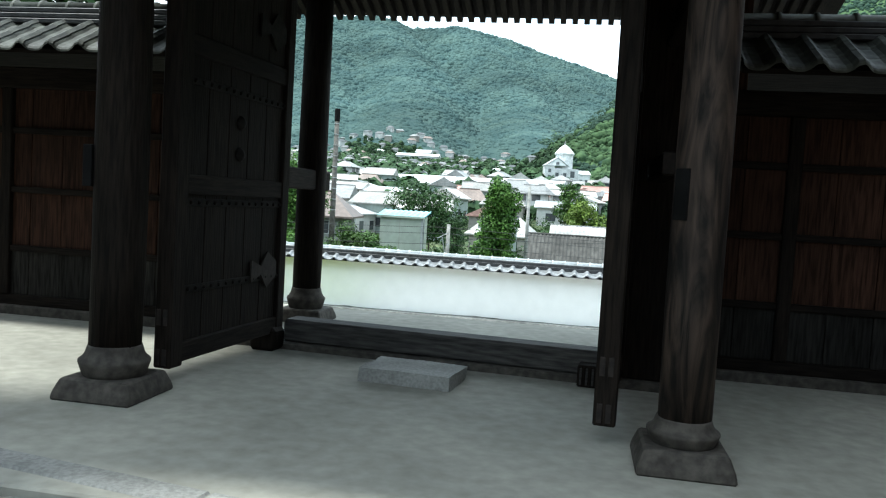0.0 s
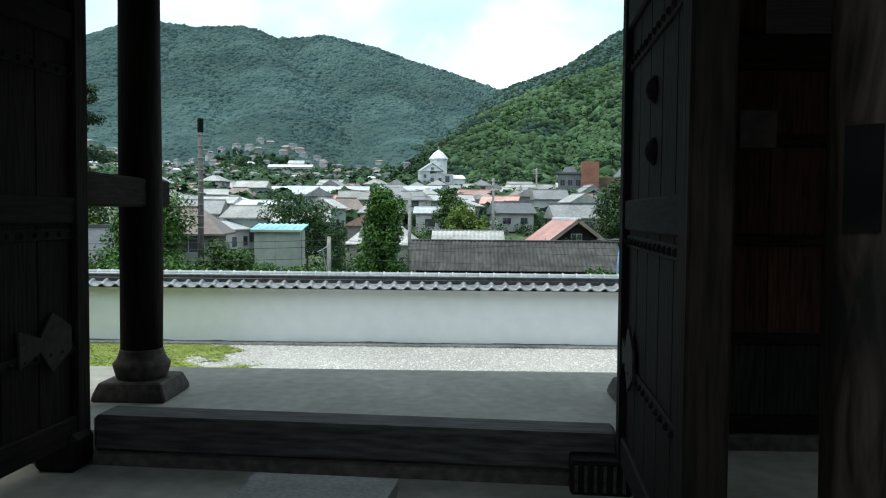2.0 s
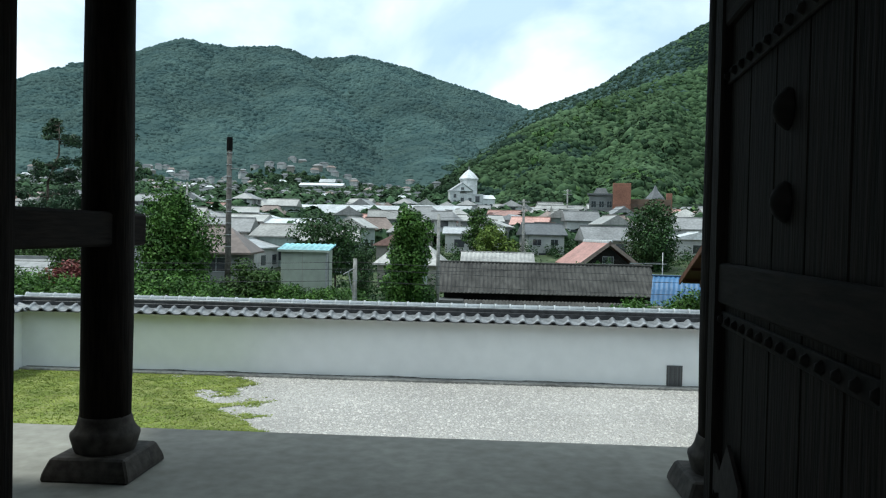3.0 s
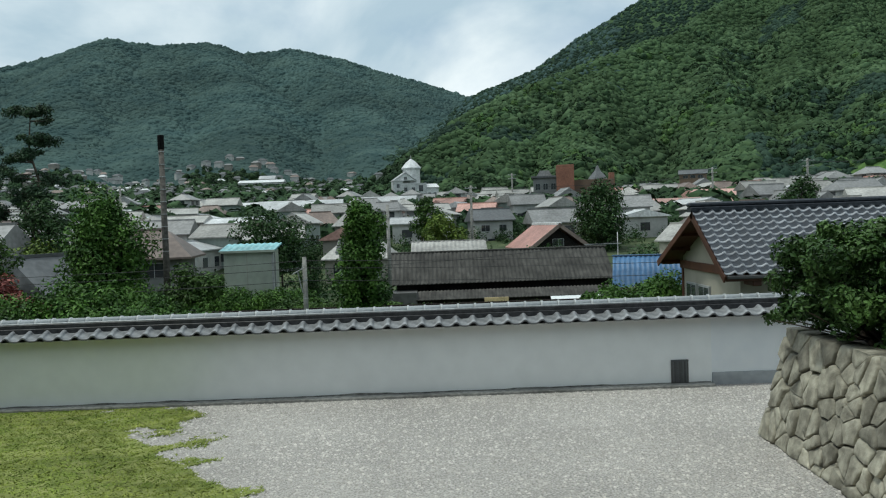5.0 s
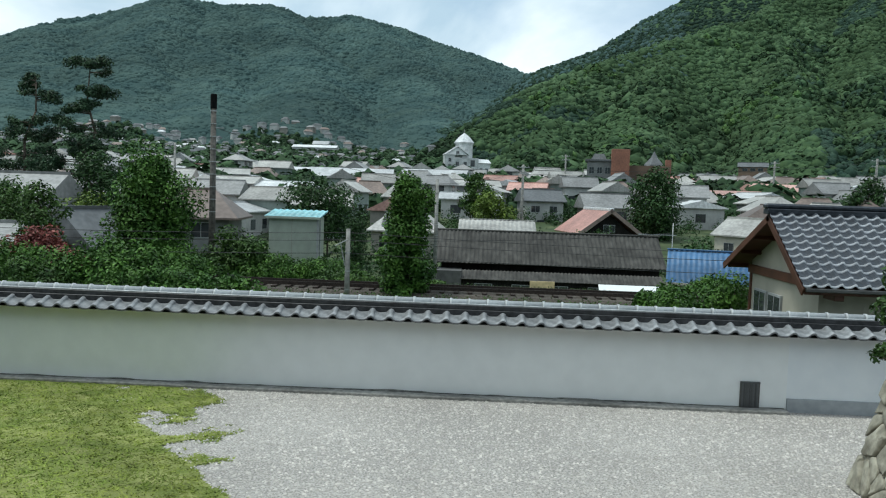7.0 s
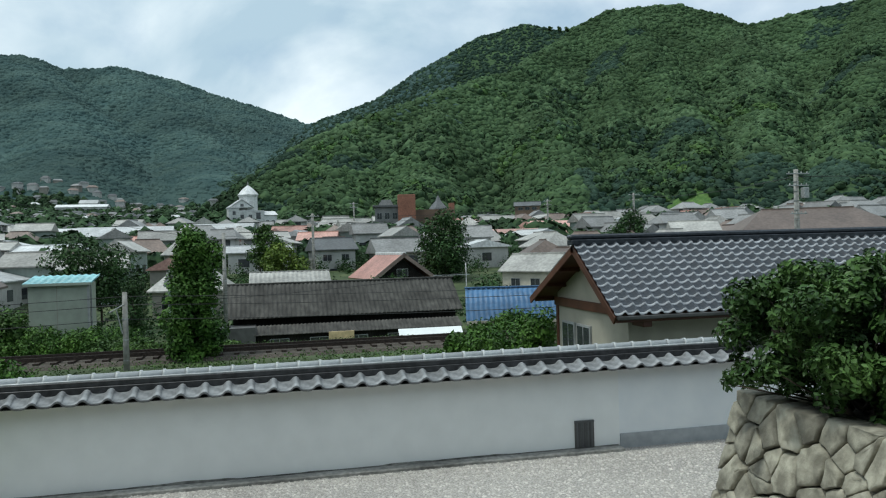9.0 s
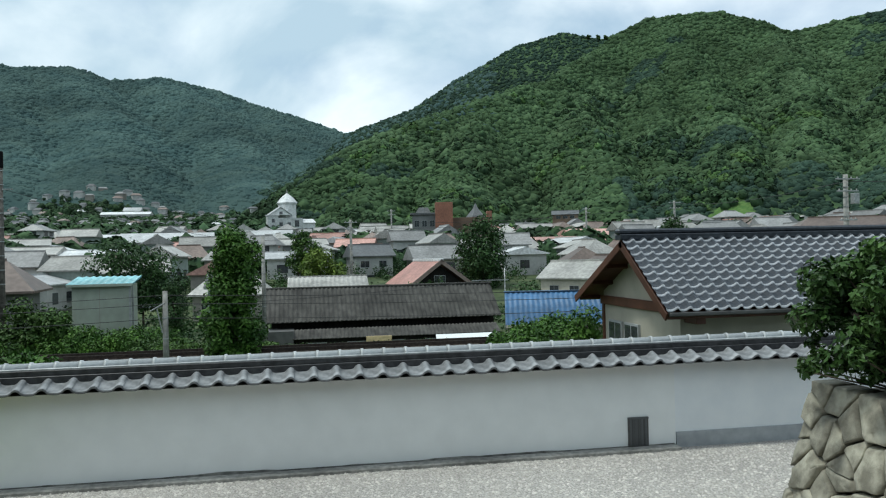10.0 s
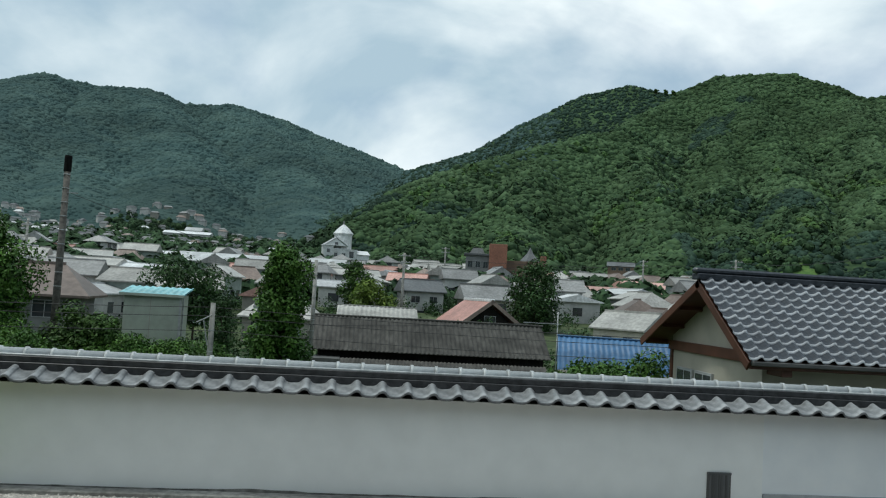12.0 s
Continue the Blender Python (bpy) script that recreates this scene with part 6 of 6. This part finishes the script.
def far_houses():
    """The small houses scattered up the distant slope, as one mass."""
    rnd_f = random.Random(33)
    for wall_mat, roof_mat in (("wall_white", "roof_slate"), ("wall_beige", "roof_grey"), ("wall_white", "roof_brown"), ("wall_white", "roof_silver")):
        wv, wf, rv, rf = [], [], [], []
        for tries in range(640):
            b = radians(rnd_f.uniform(-34, -3.5))
            r = 455 + 290 * rnd_f.random() ** 1.1
            x, y = r * math.sin(b), r * math.cos(b)
            if rnd_f.random() < (r - 430) / 560 + max(0.0, math.degrees(b) + 18) / 36 or not free(x, y, 5.0):
                continue
            m = pose(x, y, float(land_z(x, y)) + 0.6, 0, 0, rnd_f.uniform(-40, 40))
            w, d, h, q = rnd_f.uniform(2.2, 3.8), rnd_f.uniform(2.0, 3.0), rnd_f.uniform(1.6, 3.6), rnd_f.uniform(1.0, 1.8)
            k = len(wv)
            wv += [m @ Vector((sx * w, sy * d, z)) for z in (-3, h) for sx, sy in ((-1, -1), (1, -1), (1, 1), (-1, 1))]
            wf += [(k, k + 1, k + 5, k + 4), (k + 1, k + 2, k + 6, k + 5), (k + 2, k + 3, k + 7, k + 6), (k + 3, k, k + 4, k + 7)]
            k = len(rv)
            rv += [m @ Vector(p) for p in ((-w - 0.5, -d - 0.5, h - 0.2), (w + 0.5, -d - 0.5, h - 0.2), (w + 0.5, d + 0.5, h - 0.2), (-w - 0.5, d + 0.5, h - 0.2), (-w * 0.7, 0, h + q), (w * 0.7, 0, h + q))]
            rf += [(k, k + 1, k + 5, k + 4), (k + 2, k + 3, k + 4, k + 5), (k + 1, k + 2, k + 5), (k + 3, k, k + 4), (k + 3, k + 2, k + 1, k)]
        ob = raw_part("distant_houses", wv, wf, wall_mat)
        tagged(ob, "small houses scattered over the distant slope", "houses", kind="stuff")
        raw_part("roofs", rv, rf, roof_mat, ob)


far_houses()

# ---- trees and bushes of the middle distance ----
tree(-3.5, 36, -3.0, 6.0, 2.7, "ivy-clad tree trunk forming a leafy column", "leaf_ivy", leaves=19000, size=0.10, low=0.05, clumps=36, seed=2, shape="column", trunk=0.2)
tree(-18.2, 42, -3.4, 7.0, 5.4, "broad tree overgrown with bright climbing vines", "leaf_ivy", leaves=30000, size=0.115, low=0.05, clumps=44, seed=3, trunk=0.25)
tree(-25.5, 44, -3.6, 5.4, 4.2, "dark green broadleaf tree beside the vine tree", "leaf_mid", leaves=5000, size=0.12, low=0.1, clumps=16, seed=31)
tree(-7.4, 46, -4.0, 4.4, 2.7, "clipped garden tree with rounded dark tiers", "leaf_dark", leaves=5000, size=0.08, low=0.2, clumps=14, seed=4, shape="cone")
tree(-16.2, 80, -6.0, 9.0, 9.0, "spreading garden tree with airy dark foliage", "leaf_dark", leaves=6000, size=0.2, low=0.45, clumps=18, seed=5, shape="flat")
tree(1.5, 110, -3.8, 5.9, 6.6, "rounded lime green tree", "leaf_lime", leaves=4200, size=0.24, low=0.2, clumps=14, seed=6)
tree(24.2, 110, -3.8, 10.6, 9.0, "tall dark green tree among the houses", "leaf_dark", leaves=8000, size=0.24, low=0.12, clumps=22, seed=7)
tree(-1.2, 120, -2.8, 8.6, 5.8, "dark green tree beside a town house", "leaf_mid", leaves=3500, size=0.24, low=0.3, clumps=14, seed=8)
tree(33.5, 96, -5.0, 5.0, 3.2, "small tree between the houses", "leaf_mid", leaves=2200, size=0.2, low=0.2, clumps=10, seed=9)
tree(10.2, 140, -1.0, 4.2, 5.0, "round bush beside the white house", "leaf_dark", leaves=2200, size=0.26, low=0.1, clumps=10, seed=10)
tree(58, 120, -2.0, 8.5, 9.0, "broad dark tree beside the road", "leaf_dark", leaves=5000, size=0.26, low=0.15, clumps=16, seed=12)
for tb, th in ((20.8, 6.0), (21.5, 7.5), (22.0, 6.5)):
    tx, ty = 856 * math.sin(radians(tb)), 856 * math.cos(radians(tb))
    tree(tx, ty, float(land_z(tx, ty)), th, 6.0, "lone tree standing up from the hill crest", "leaf_mid", leaves=700, size=0.6, low=0.35, clumps=10, seed=int(tb * 10), shape="flat", trunk=0.3, group="crest trees")
pine(-44.2, 75, -5.5, 17.2, 9.0, 13)
pine(-38.8, 75, -5.5, 18.6, 9.0, 14)
tree(-34.0, 67, -5.5, 10.0, 7.5, "dense dark tree at the foot of the pines", "leaf_dark", leaves=9000, size=0.17, low=0.1, clumps=24, seed=91)
tree(-31.5, 51, -4.2, 6.0, 6.0, "dark green garden tree beside the old houses", "leaf_mid", leaves=8000, size=0.12, low=0.1, clumps=20, seed=92)
tree(-34.5, 55, -4.2, 6.2, 5.0, "dark garden tree by the old houses", "leaf_dark", leaves=4000, size=0.16, low=0.15, clumps=14, seed=15)
tree(-30, 58, -4.5, 5.4, 5.0, "yellow-green tree in a garden", "leaf_lime", leaves=3000, size=0.16, low=0.2, clumps=12, seed=16)


def bush(x, y, z, w, h, material, label, leaves=3500, size=0.09, seed=1, depth=None):
    rnd_b = random.Random(seed)
    t = thing("bush", pose(x, y, z), label, "bush", "bushes")
    bm = bmesh.new()
    cs, rs = [], []
    for i in range(18):
        a, o = rnd_b.uniform(0, 6.28), rnd_b.random() ** 0.6
        c = (math.cos(a) * o * w * 0.42, math.sin(a) * o * (depth or w) * 0.42, h * (0.25 + 0.5 * rnd_b.random() * (1.1 - 0.6 * o)))
        k = w * rnd_b.uniform(0.09, 0.17)
        cs.append(c)
        rs.append((k, k, min(k, h * 0.32)))
        limb(bm, (c[0] * 0.3, c[1] * 0.3, -0.05), c, 0.03, 0.01, rnd_b, 2)
    part("branchwork", bm, "bark", t)
    leaf_cloud("foliage", cs, rs, leaves, size, material, t, seed)
    return t


bush(-15.6, 31, -2.9, 7.0, 2.9, "leaf_ivy", "spreading bright green bush beside the railway", 8000, 0.10, 1, 4)
bush(-10.5, 30.5, -2.9, 5.0, 1.6, "leaf_ivy", "low green undergrowth beside the railway", 5000, 0.10, 2, 3)
bush(-19.6, 34.5, -2.95, 4.6, 3.3, "leaf_red", "bush with dull red foliage", 4500, 0.11, 3)
bush(-14.3, 45, -4.0, 5.4, 4.2, "leaf_mid", "dark green bush behind the utility pole", 7000, 0.12, 4)
bush(5.9, 21.3, -3.0, 4.0, 4.2, "leaf_ivy", "leafy green bush beside the house wall", 11000, 0.065, 5)
bush(4.9, 22.5, -3.0, 2.2, 3.0, "leaf_ivy", "leafy green bush beside the house wall", 6000, 0.08, 6)
bush(-20.5, 31, -2.9, 5.4, 1.7, "leaf_mid", "spreading green bush beside the track", 6000, 0.10, 7, 4)
bush(-26, 34, -2.9, 6.0, 2.6, "leaf_mid", "spreading green bush beside the track", 5000, 0.10, 8, 4)
bush(-9.5, 47, -4.0, 5.0, 2.2, "leaf_ivy", "green undergrowth before the shed", 4500, 0.11, 9, 3)
for bx, by, bw, bh, sd in ((-13.2, 28.5, 4.6, 1.2, 41), (-7.5, 40.6, 4.6, 1.0, 42), (-3.6, 41.2, 4.4, 0.9, 43), (-18.0, 29.0, 5.0, 1.7, 45), (-22.8, 30.0, 5.0, 1.8, 46)):
    bush(bx, by, float(land_z(bx, by)), bw, bh, "leaf_mid", "low tangled green scrub along the railway", 4200, 0.09, sd, 3)
for bx, by, bw, bd, bh, sd in ((-18.6, 30.6, 6.5, 4.0, 2.7, 71), (-22.4, 31.5, 7.0, 4.5, 3.2, 72), (-12.6, 29.6, 5.6, 3.0, 1.8, 73), (-14.4, 33.2, 5.0, 3.0, 2.3, 74), (-8.4, 42.6, 5.0, 3.0, 1.9, 75), (-16.6, 40.2, 6.0, 3.0, 2.6, 76), (-11.4, 43.4, 5.0, 3.0, 2.0, 77)):
    bush(bx, by, float(land_z(bx, by)) - 0.05, bw, bh, "leaf_ivy", "spreading bright green bush beside the railway", 11000, 0.08, sd, bd)
bush(11.5, 38.5, -3.0, 4.0, 1.6, "leaf_ivy", "low green bush beside the blue roof", 3000, 0.10, 10, 2.5)

# gardens and hedges between the nearer houses
rng = np.random.default_rng(27)
gb, gr = np.radians(rng.uniform(-36, 40, 900)), np.sqrt(rng.uniform(70 ** 2, 150 ** 2, 900))
hx, hy = gr * np.sin(gb), gr * np.cos(gb)
keep = wobble(hx, hy, 9, 2.0) > -0.35
hx, hy = hx[keep], hy[keep]
hs = rng.uniform(0.7, 1.9, len(hx))
hedge = leaf_cloud("hedges", np.stack([hx, hy, land_z(hx, hy) + 0.5 * hs], -1), hs, 70000, 0.22, "leaf_dark", None, 29)
tagged(hedge, "dark green hedges and garden shrubs between the houses", "hedge", kind="stuff")

# low weeds along the track
rng = np.random.default_rng(17)
n = 40000
wx, wy = rng.uniform(-24, 14, n), np.where(rng.random(n) < 0.6, rng.uniform(24, 34.4, n), rng.uniform(40.5, 43, n))
keep = wobble(wx, wy, 1.1, 3.0) + 0.4 * rng.random(n) > -0.1
wx, wy = wx[keep], wy[keep]
cs = np.stack([wx, wy, land_z(wx, wy) + rng.uniform(0.02, 0.32, len(wx))], -1)
w_ob = leaf_cloud("weeds", cs, np.full(len(cs), 0.15), len(cs), 0.06, "leaf_mid", None, 19)
tagged(w_ob, "low bright weeds beside the railway", "weeds", kind="stuff")


# ---- railway ----
def railway():
    bed_ob = part("track_bed", prism_y([(-2.2, -3.1), (-1.5, -2.72), (1.5, -2.72), (2.2, -3.1)], -60, 60, 37.0), "ballast")
    tagged(bed_ob, "brown stone ballast of a single railway track", "railway", kind="structure")
    for yy in (36.46, 37.54):
        bm = bmesh.new()
        box(bm, -60, 60, yy - 0.035, yy + 0.035, -2.62, -2.47)
        box(bm, -60, 60, yy - 0.06, yy + 0.06, -2.64, -2.61)
        part("rail", bm, "rust", bed_ob, "rusty steel rail")
    first = part("sleeper", bbox(-0.11, 0.11, -1.1, 1.1, -0.06, 0.06, 0.01), "rust", bed_ob)
    first.matrix_basis = pose(-40, 37, -2.69)
    for i in range(1, 120):
        share(first, "sleeper", pose(-40 + i * 0.66, 37, -2.69), bed_ob)


railway()


# ---- poles and cables ----
def utility_pole(x, y, z, top, r, material, label, arms=(), boxes=()):
    t = thing("utility_pole", pose(x, y, z), label, "pole", "utility poles")
    h = top - z
    part("shaft", lathe([(r, -0.5), (r * 0.72, h)], 14), material, t, smooth=True)
    for q, wd in arms:
        part("crossarm", bbox(-wd / 2, wd / 2, -0.05 - r, 0.05 - r, h - q - 0.05, h - q + 0.05, 0.008), "galv", t)
        for s in (-0.8, -0.3, 0.3, 0.8):
            part("insulator", lathe([(0.05, 0), (0.06, 0.06), (0.03, 0.1), (0.05, 0.16)], 8), "wall_white", t).matrix_basis = pose(s * wd / 2, -r, h - q + 0.05)
    for q, dx, wd, hh, mt in boxes:
        part("equipment", bbox(dx - wd / 2, dx + wd / 2, -r - wd, -r, h - q - hh, h - q, 0.03), mt, t)
    for q in np.arange(1.2, min(h, 9.0), 0.9):
        part("band", lathe([(r * 0.93, 0), (r * 0.93, 0.05)], 12), "galv", t).matrix_basis = pose(0, 0, h - float(q) * 0.9)
    return t


pm = utility_pole(-17.5, 50, -4.3, 7.85, 0.23, "dark_pole", "tall dark concrete utility pole with a black cap")
part("cap", lathe([(0.20, 11.25), (0.21, 11.3), (0.21, 12.1), (0.19, 12.2)], 12), "black", pm, "black sleeve at the pole top")
part("bracket", bbox(0.15, 0.7, -0.1, 0.0, 10.0, 10.06, 0.0), "galv", pm)
part("equipment", lathe([(0.20, 1.6), (0.20, 3.0)], 14), "concrete_pole", pm, "grey cylinder beside the pole").matrix_basis = pose(0.75, -0.2, 0)
p2 = utility_pole(-5.83, 34, -3.0, 0.22, 0.13, "concrete_pole", "short grey concrete pole with a bracket arm")
bm = bmesh.new()
tube(bm, (0, -0.12, 2.75), (-0.55, -0.12, 2.45), 0.025)
tube(bm, (-0.30, -0.12, 2.55), (-0.1, -0.12, 1.6), 0.025)
part("bracket", bm, "galv", p2)
p3 = utility_pole(-3.45, 60, -4.5, 3.1, 0.17, "concrete_pole", "slender grey concrete pole")
p4 = utility_pole(5.7, 110, -4.0, 6.7, 0.22, "concrete_pole", "grey concrete utility pole with crossarms", [(0.4, 1.8), (1.3, 1.8)])
p5 = utility_pole(44.0, 60, -4.5, 7.4, 0.27, "concrete_pole", "grey concrete utility pole with crossarms and fittings", [(0.4, 2.2), (1.4, 2.0), (3.8, 1.6)], [(1.6, 0.45, 0.5, 0.9, "galv")])
p6 = utility_pole(73.6, 150, 0.5, 11.6, 0.25, "concrete_pole", "grey concrete utility pole with crossarms", [(0.4, 2.6), (1.5, 2.4)])
pt = utility_pole(14.6, 60, -5.5, 0.35, 0.05, "galv", "thin metal aerial mast")
part("crossbar", bbox(-2.6, 0.3, -0.03, 0.03, 4.9, 4.97, 0.0), "galv", pt)
utility_pole(-52, 130, -2, 9.5, 0.24, "concrete_pole", "grey concrete utility pole with crossarms", [(0.4, 2.0)])
utility_pole(20, 190, 2, 13.0, 0.24, "concrete_pole", "grey concrete utility pole with crossarms", [(0.4, 2.0), (1.3, 2.0)])
utility_pole(64, 175, 2, 12.0, 0.24, "concrete_pole", "grey concrete utility pole with crossarms", [(0.4, 2.0), (1.3, 2.0)])


def cable(a, b, sag, r=0.014, n=14):
    """A sagging cable between two points."""
    cu = bpy.data.curves.new("cable", "CURVE")
    cu.dimensions, cu.bevel_depth, cu.bevel_resolution = "3D", r, 1
    sp = cu.splines.new("POLY")
    sp.points.add(n)
    for i in range(n + 1):
        q = i / n
        p = Vector(a).lerp(Vector(b), q)
        sp.points[i].co = (p.x, p.y, p.z - sag * 4 * q * (1 - q), 1)
    cu.materials.append(M["cable"])
    ob = new("cable", cu)
    return tagged(ob, "thin black overhead cable", "cable", "overhead cables")


for zz in (0.05, -0.28, -0.85):
    cable((-36, 34.2, zz - 0.1), (-5.83, 34, zz), 0.28)
    cable((-5.83, 34, zz), (30, 33.8, zz + 0.1), 0.35)
cable((-17.5, 49.9, 5.8), (-3.45, 60, 2.6), 0.4)
cable((-3.45, 60, 2.8), (5.7, 110, 6.2), 0.6)
cable((-17.5, 49.9, -1.2), (14.6, 60, -0.4), 0.5, 0.02)
cable((5.7, 110, 6.3), (73.6, 150, 11.0), 1.2, 0.03)
cable((44, 60, 6.8), (73.6, 150, 11.2), 0.9, 0.03)
cable((44, 60, 6.8), (110, 40, 8), 0.9, 0.03)
cable((5.7, 110, 5.4), (64, 175, 11.4), 1.2, 0.03)


# ---- parked vehicle and small town details ----
def parked_van():
    t = thing("van", pose(27.5, 205, 5.4, 0, 0, 20), "small white van parked between the houses", "van")
    part("body", bbox(-2.4, 2.4, -0.9, 0.9, 0.4, 2.3, 0.12), "wall_white", t)
    part("window", bbox(-1.8, 2.2, -0.93, 0.93, 1.4, 2.0, 0.02), "glass_dark", t)
    for s in (-1.5, 1.5):
        for u in (-0.88, 0.88):
            w = part("wheel", lathe([(0.33, -0.1), (0.33, 0.1)], 14), "black", t)
            w.matrix_basis = pose(s, u, 0.33, 90)


parked_van()
house("hillside_building", pose(112, 330, 16, 0, 0, -20), 11, 6, 2.6, 1.6, "wall_brown", "roof_slate", "low dark building at the foot of the hill", [("f", -3, 0.6, 2, 1.3), ("f", 0, 0.6, 2, 1.3), ("f", 3, 0.6, 2, 1.3)])

# plain hall, unseen, added to close the forecourt behind and cut frontal light
hall = thing("temple_hall", pose(0, -19, -0.04), "unseen plain timber hall added to cut light on the gate front", "building")
part("wall", bbox(-10, 10, -4, 0, 0, 4.5, 0.0), "old_wood", hall)
part("roof", prism_y([(-6, 4.3), (-2, 8.0), (2.2, 4.3), (2.2, 4.1), (-6, 4.1)], -12, 12, 0), "roof_dark", hall)
# Two unseen rows of trees, added to hold back sky light from the sides.
for i in range(7):
    tree(-15 + (i % 2) * 2.0, -16 + i * 3.1, -0.3, 9.0 + (i % 3), 6.0, "unseen evergreen tree added at the forecourt edge to cut light", "leaf_dark", leaves=3000, size=0.3, low=0.1, clumps=14, seed=40 + i, group="forecourt trees")
    tree(13 + (i % 2) * 2.0, -16 + i * 2.4, -0.3, 9.0 + (i % 3), 6.0, "unseen evergreen tree added at the forecourt edge to cut light", "leaf_dark", leaves=3000, size=0.3, low=0.1, clumps=14, seed=50 + i, group="forecourt trees")
tree(-6.6, 3.9, YARD, 6.4, 3.6, "dark garden tree behind the wing wall", "leaf_dark", leaves=5000, size=0.12, low=0.3, clumps=16, seed=60)

tree(-5.4, -4.6, -0.04, 9.0, 4.6, "tall evergreen tree shading the forecourt", "leaf_dark", leaves=9000, size=0.2, low=0.3, clumps=24, seed=81, group="forecourt trees")
# Unseen tree, added to darken the right of the gate floor.
tree(8.0, -5.0, -0.3, 10.0, 7.0, "unseen evergreen tree added to shade the floor from the east", "leaf_dark", leaves=8000, size=0.22, low=0.2, clumps=24, seed=82, group="forecourt trees")

for template in (TILE_CAP, RIDGE_CAP, TILE_WING, RIDGE_WING):
    bpy.data.objects.remove(template)
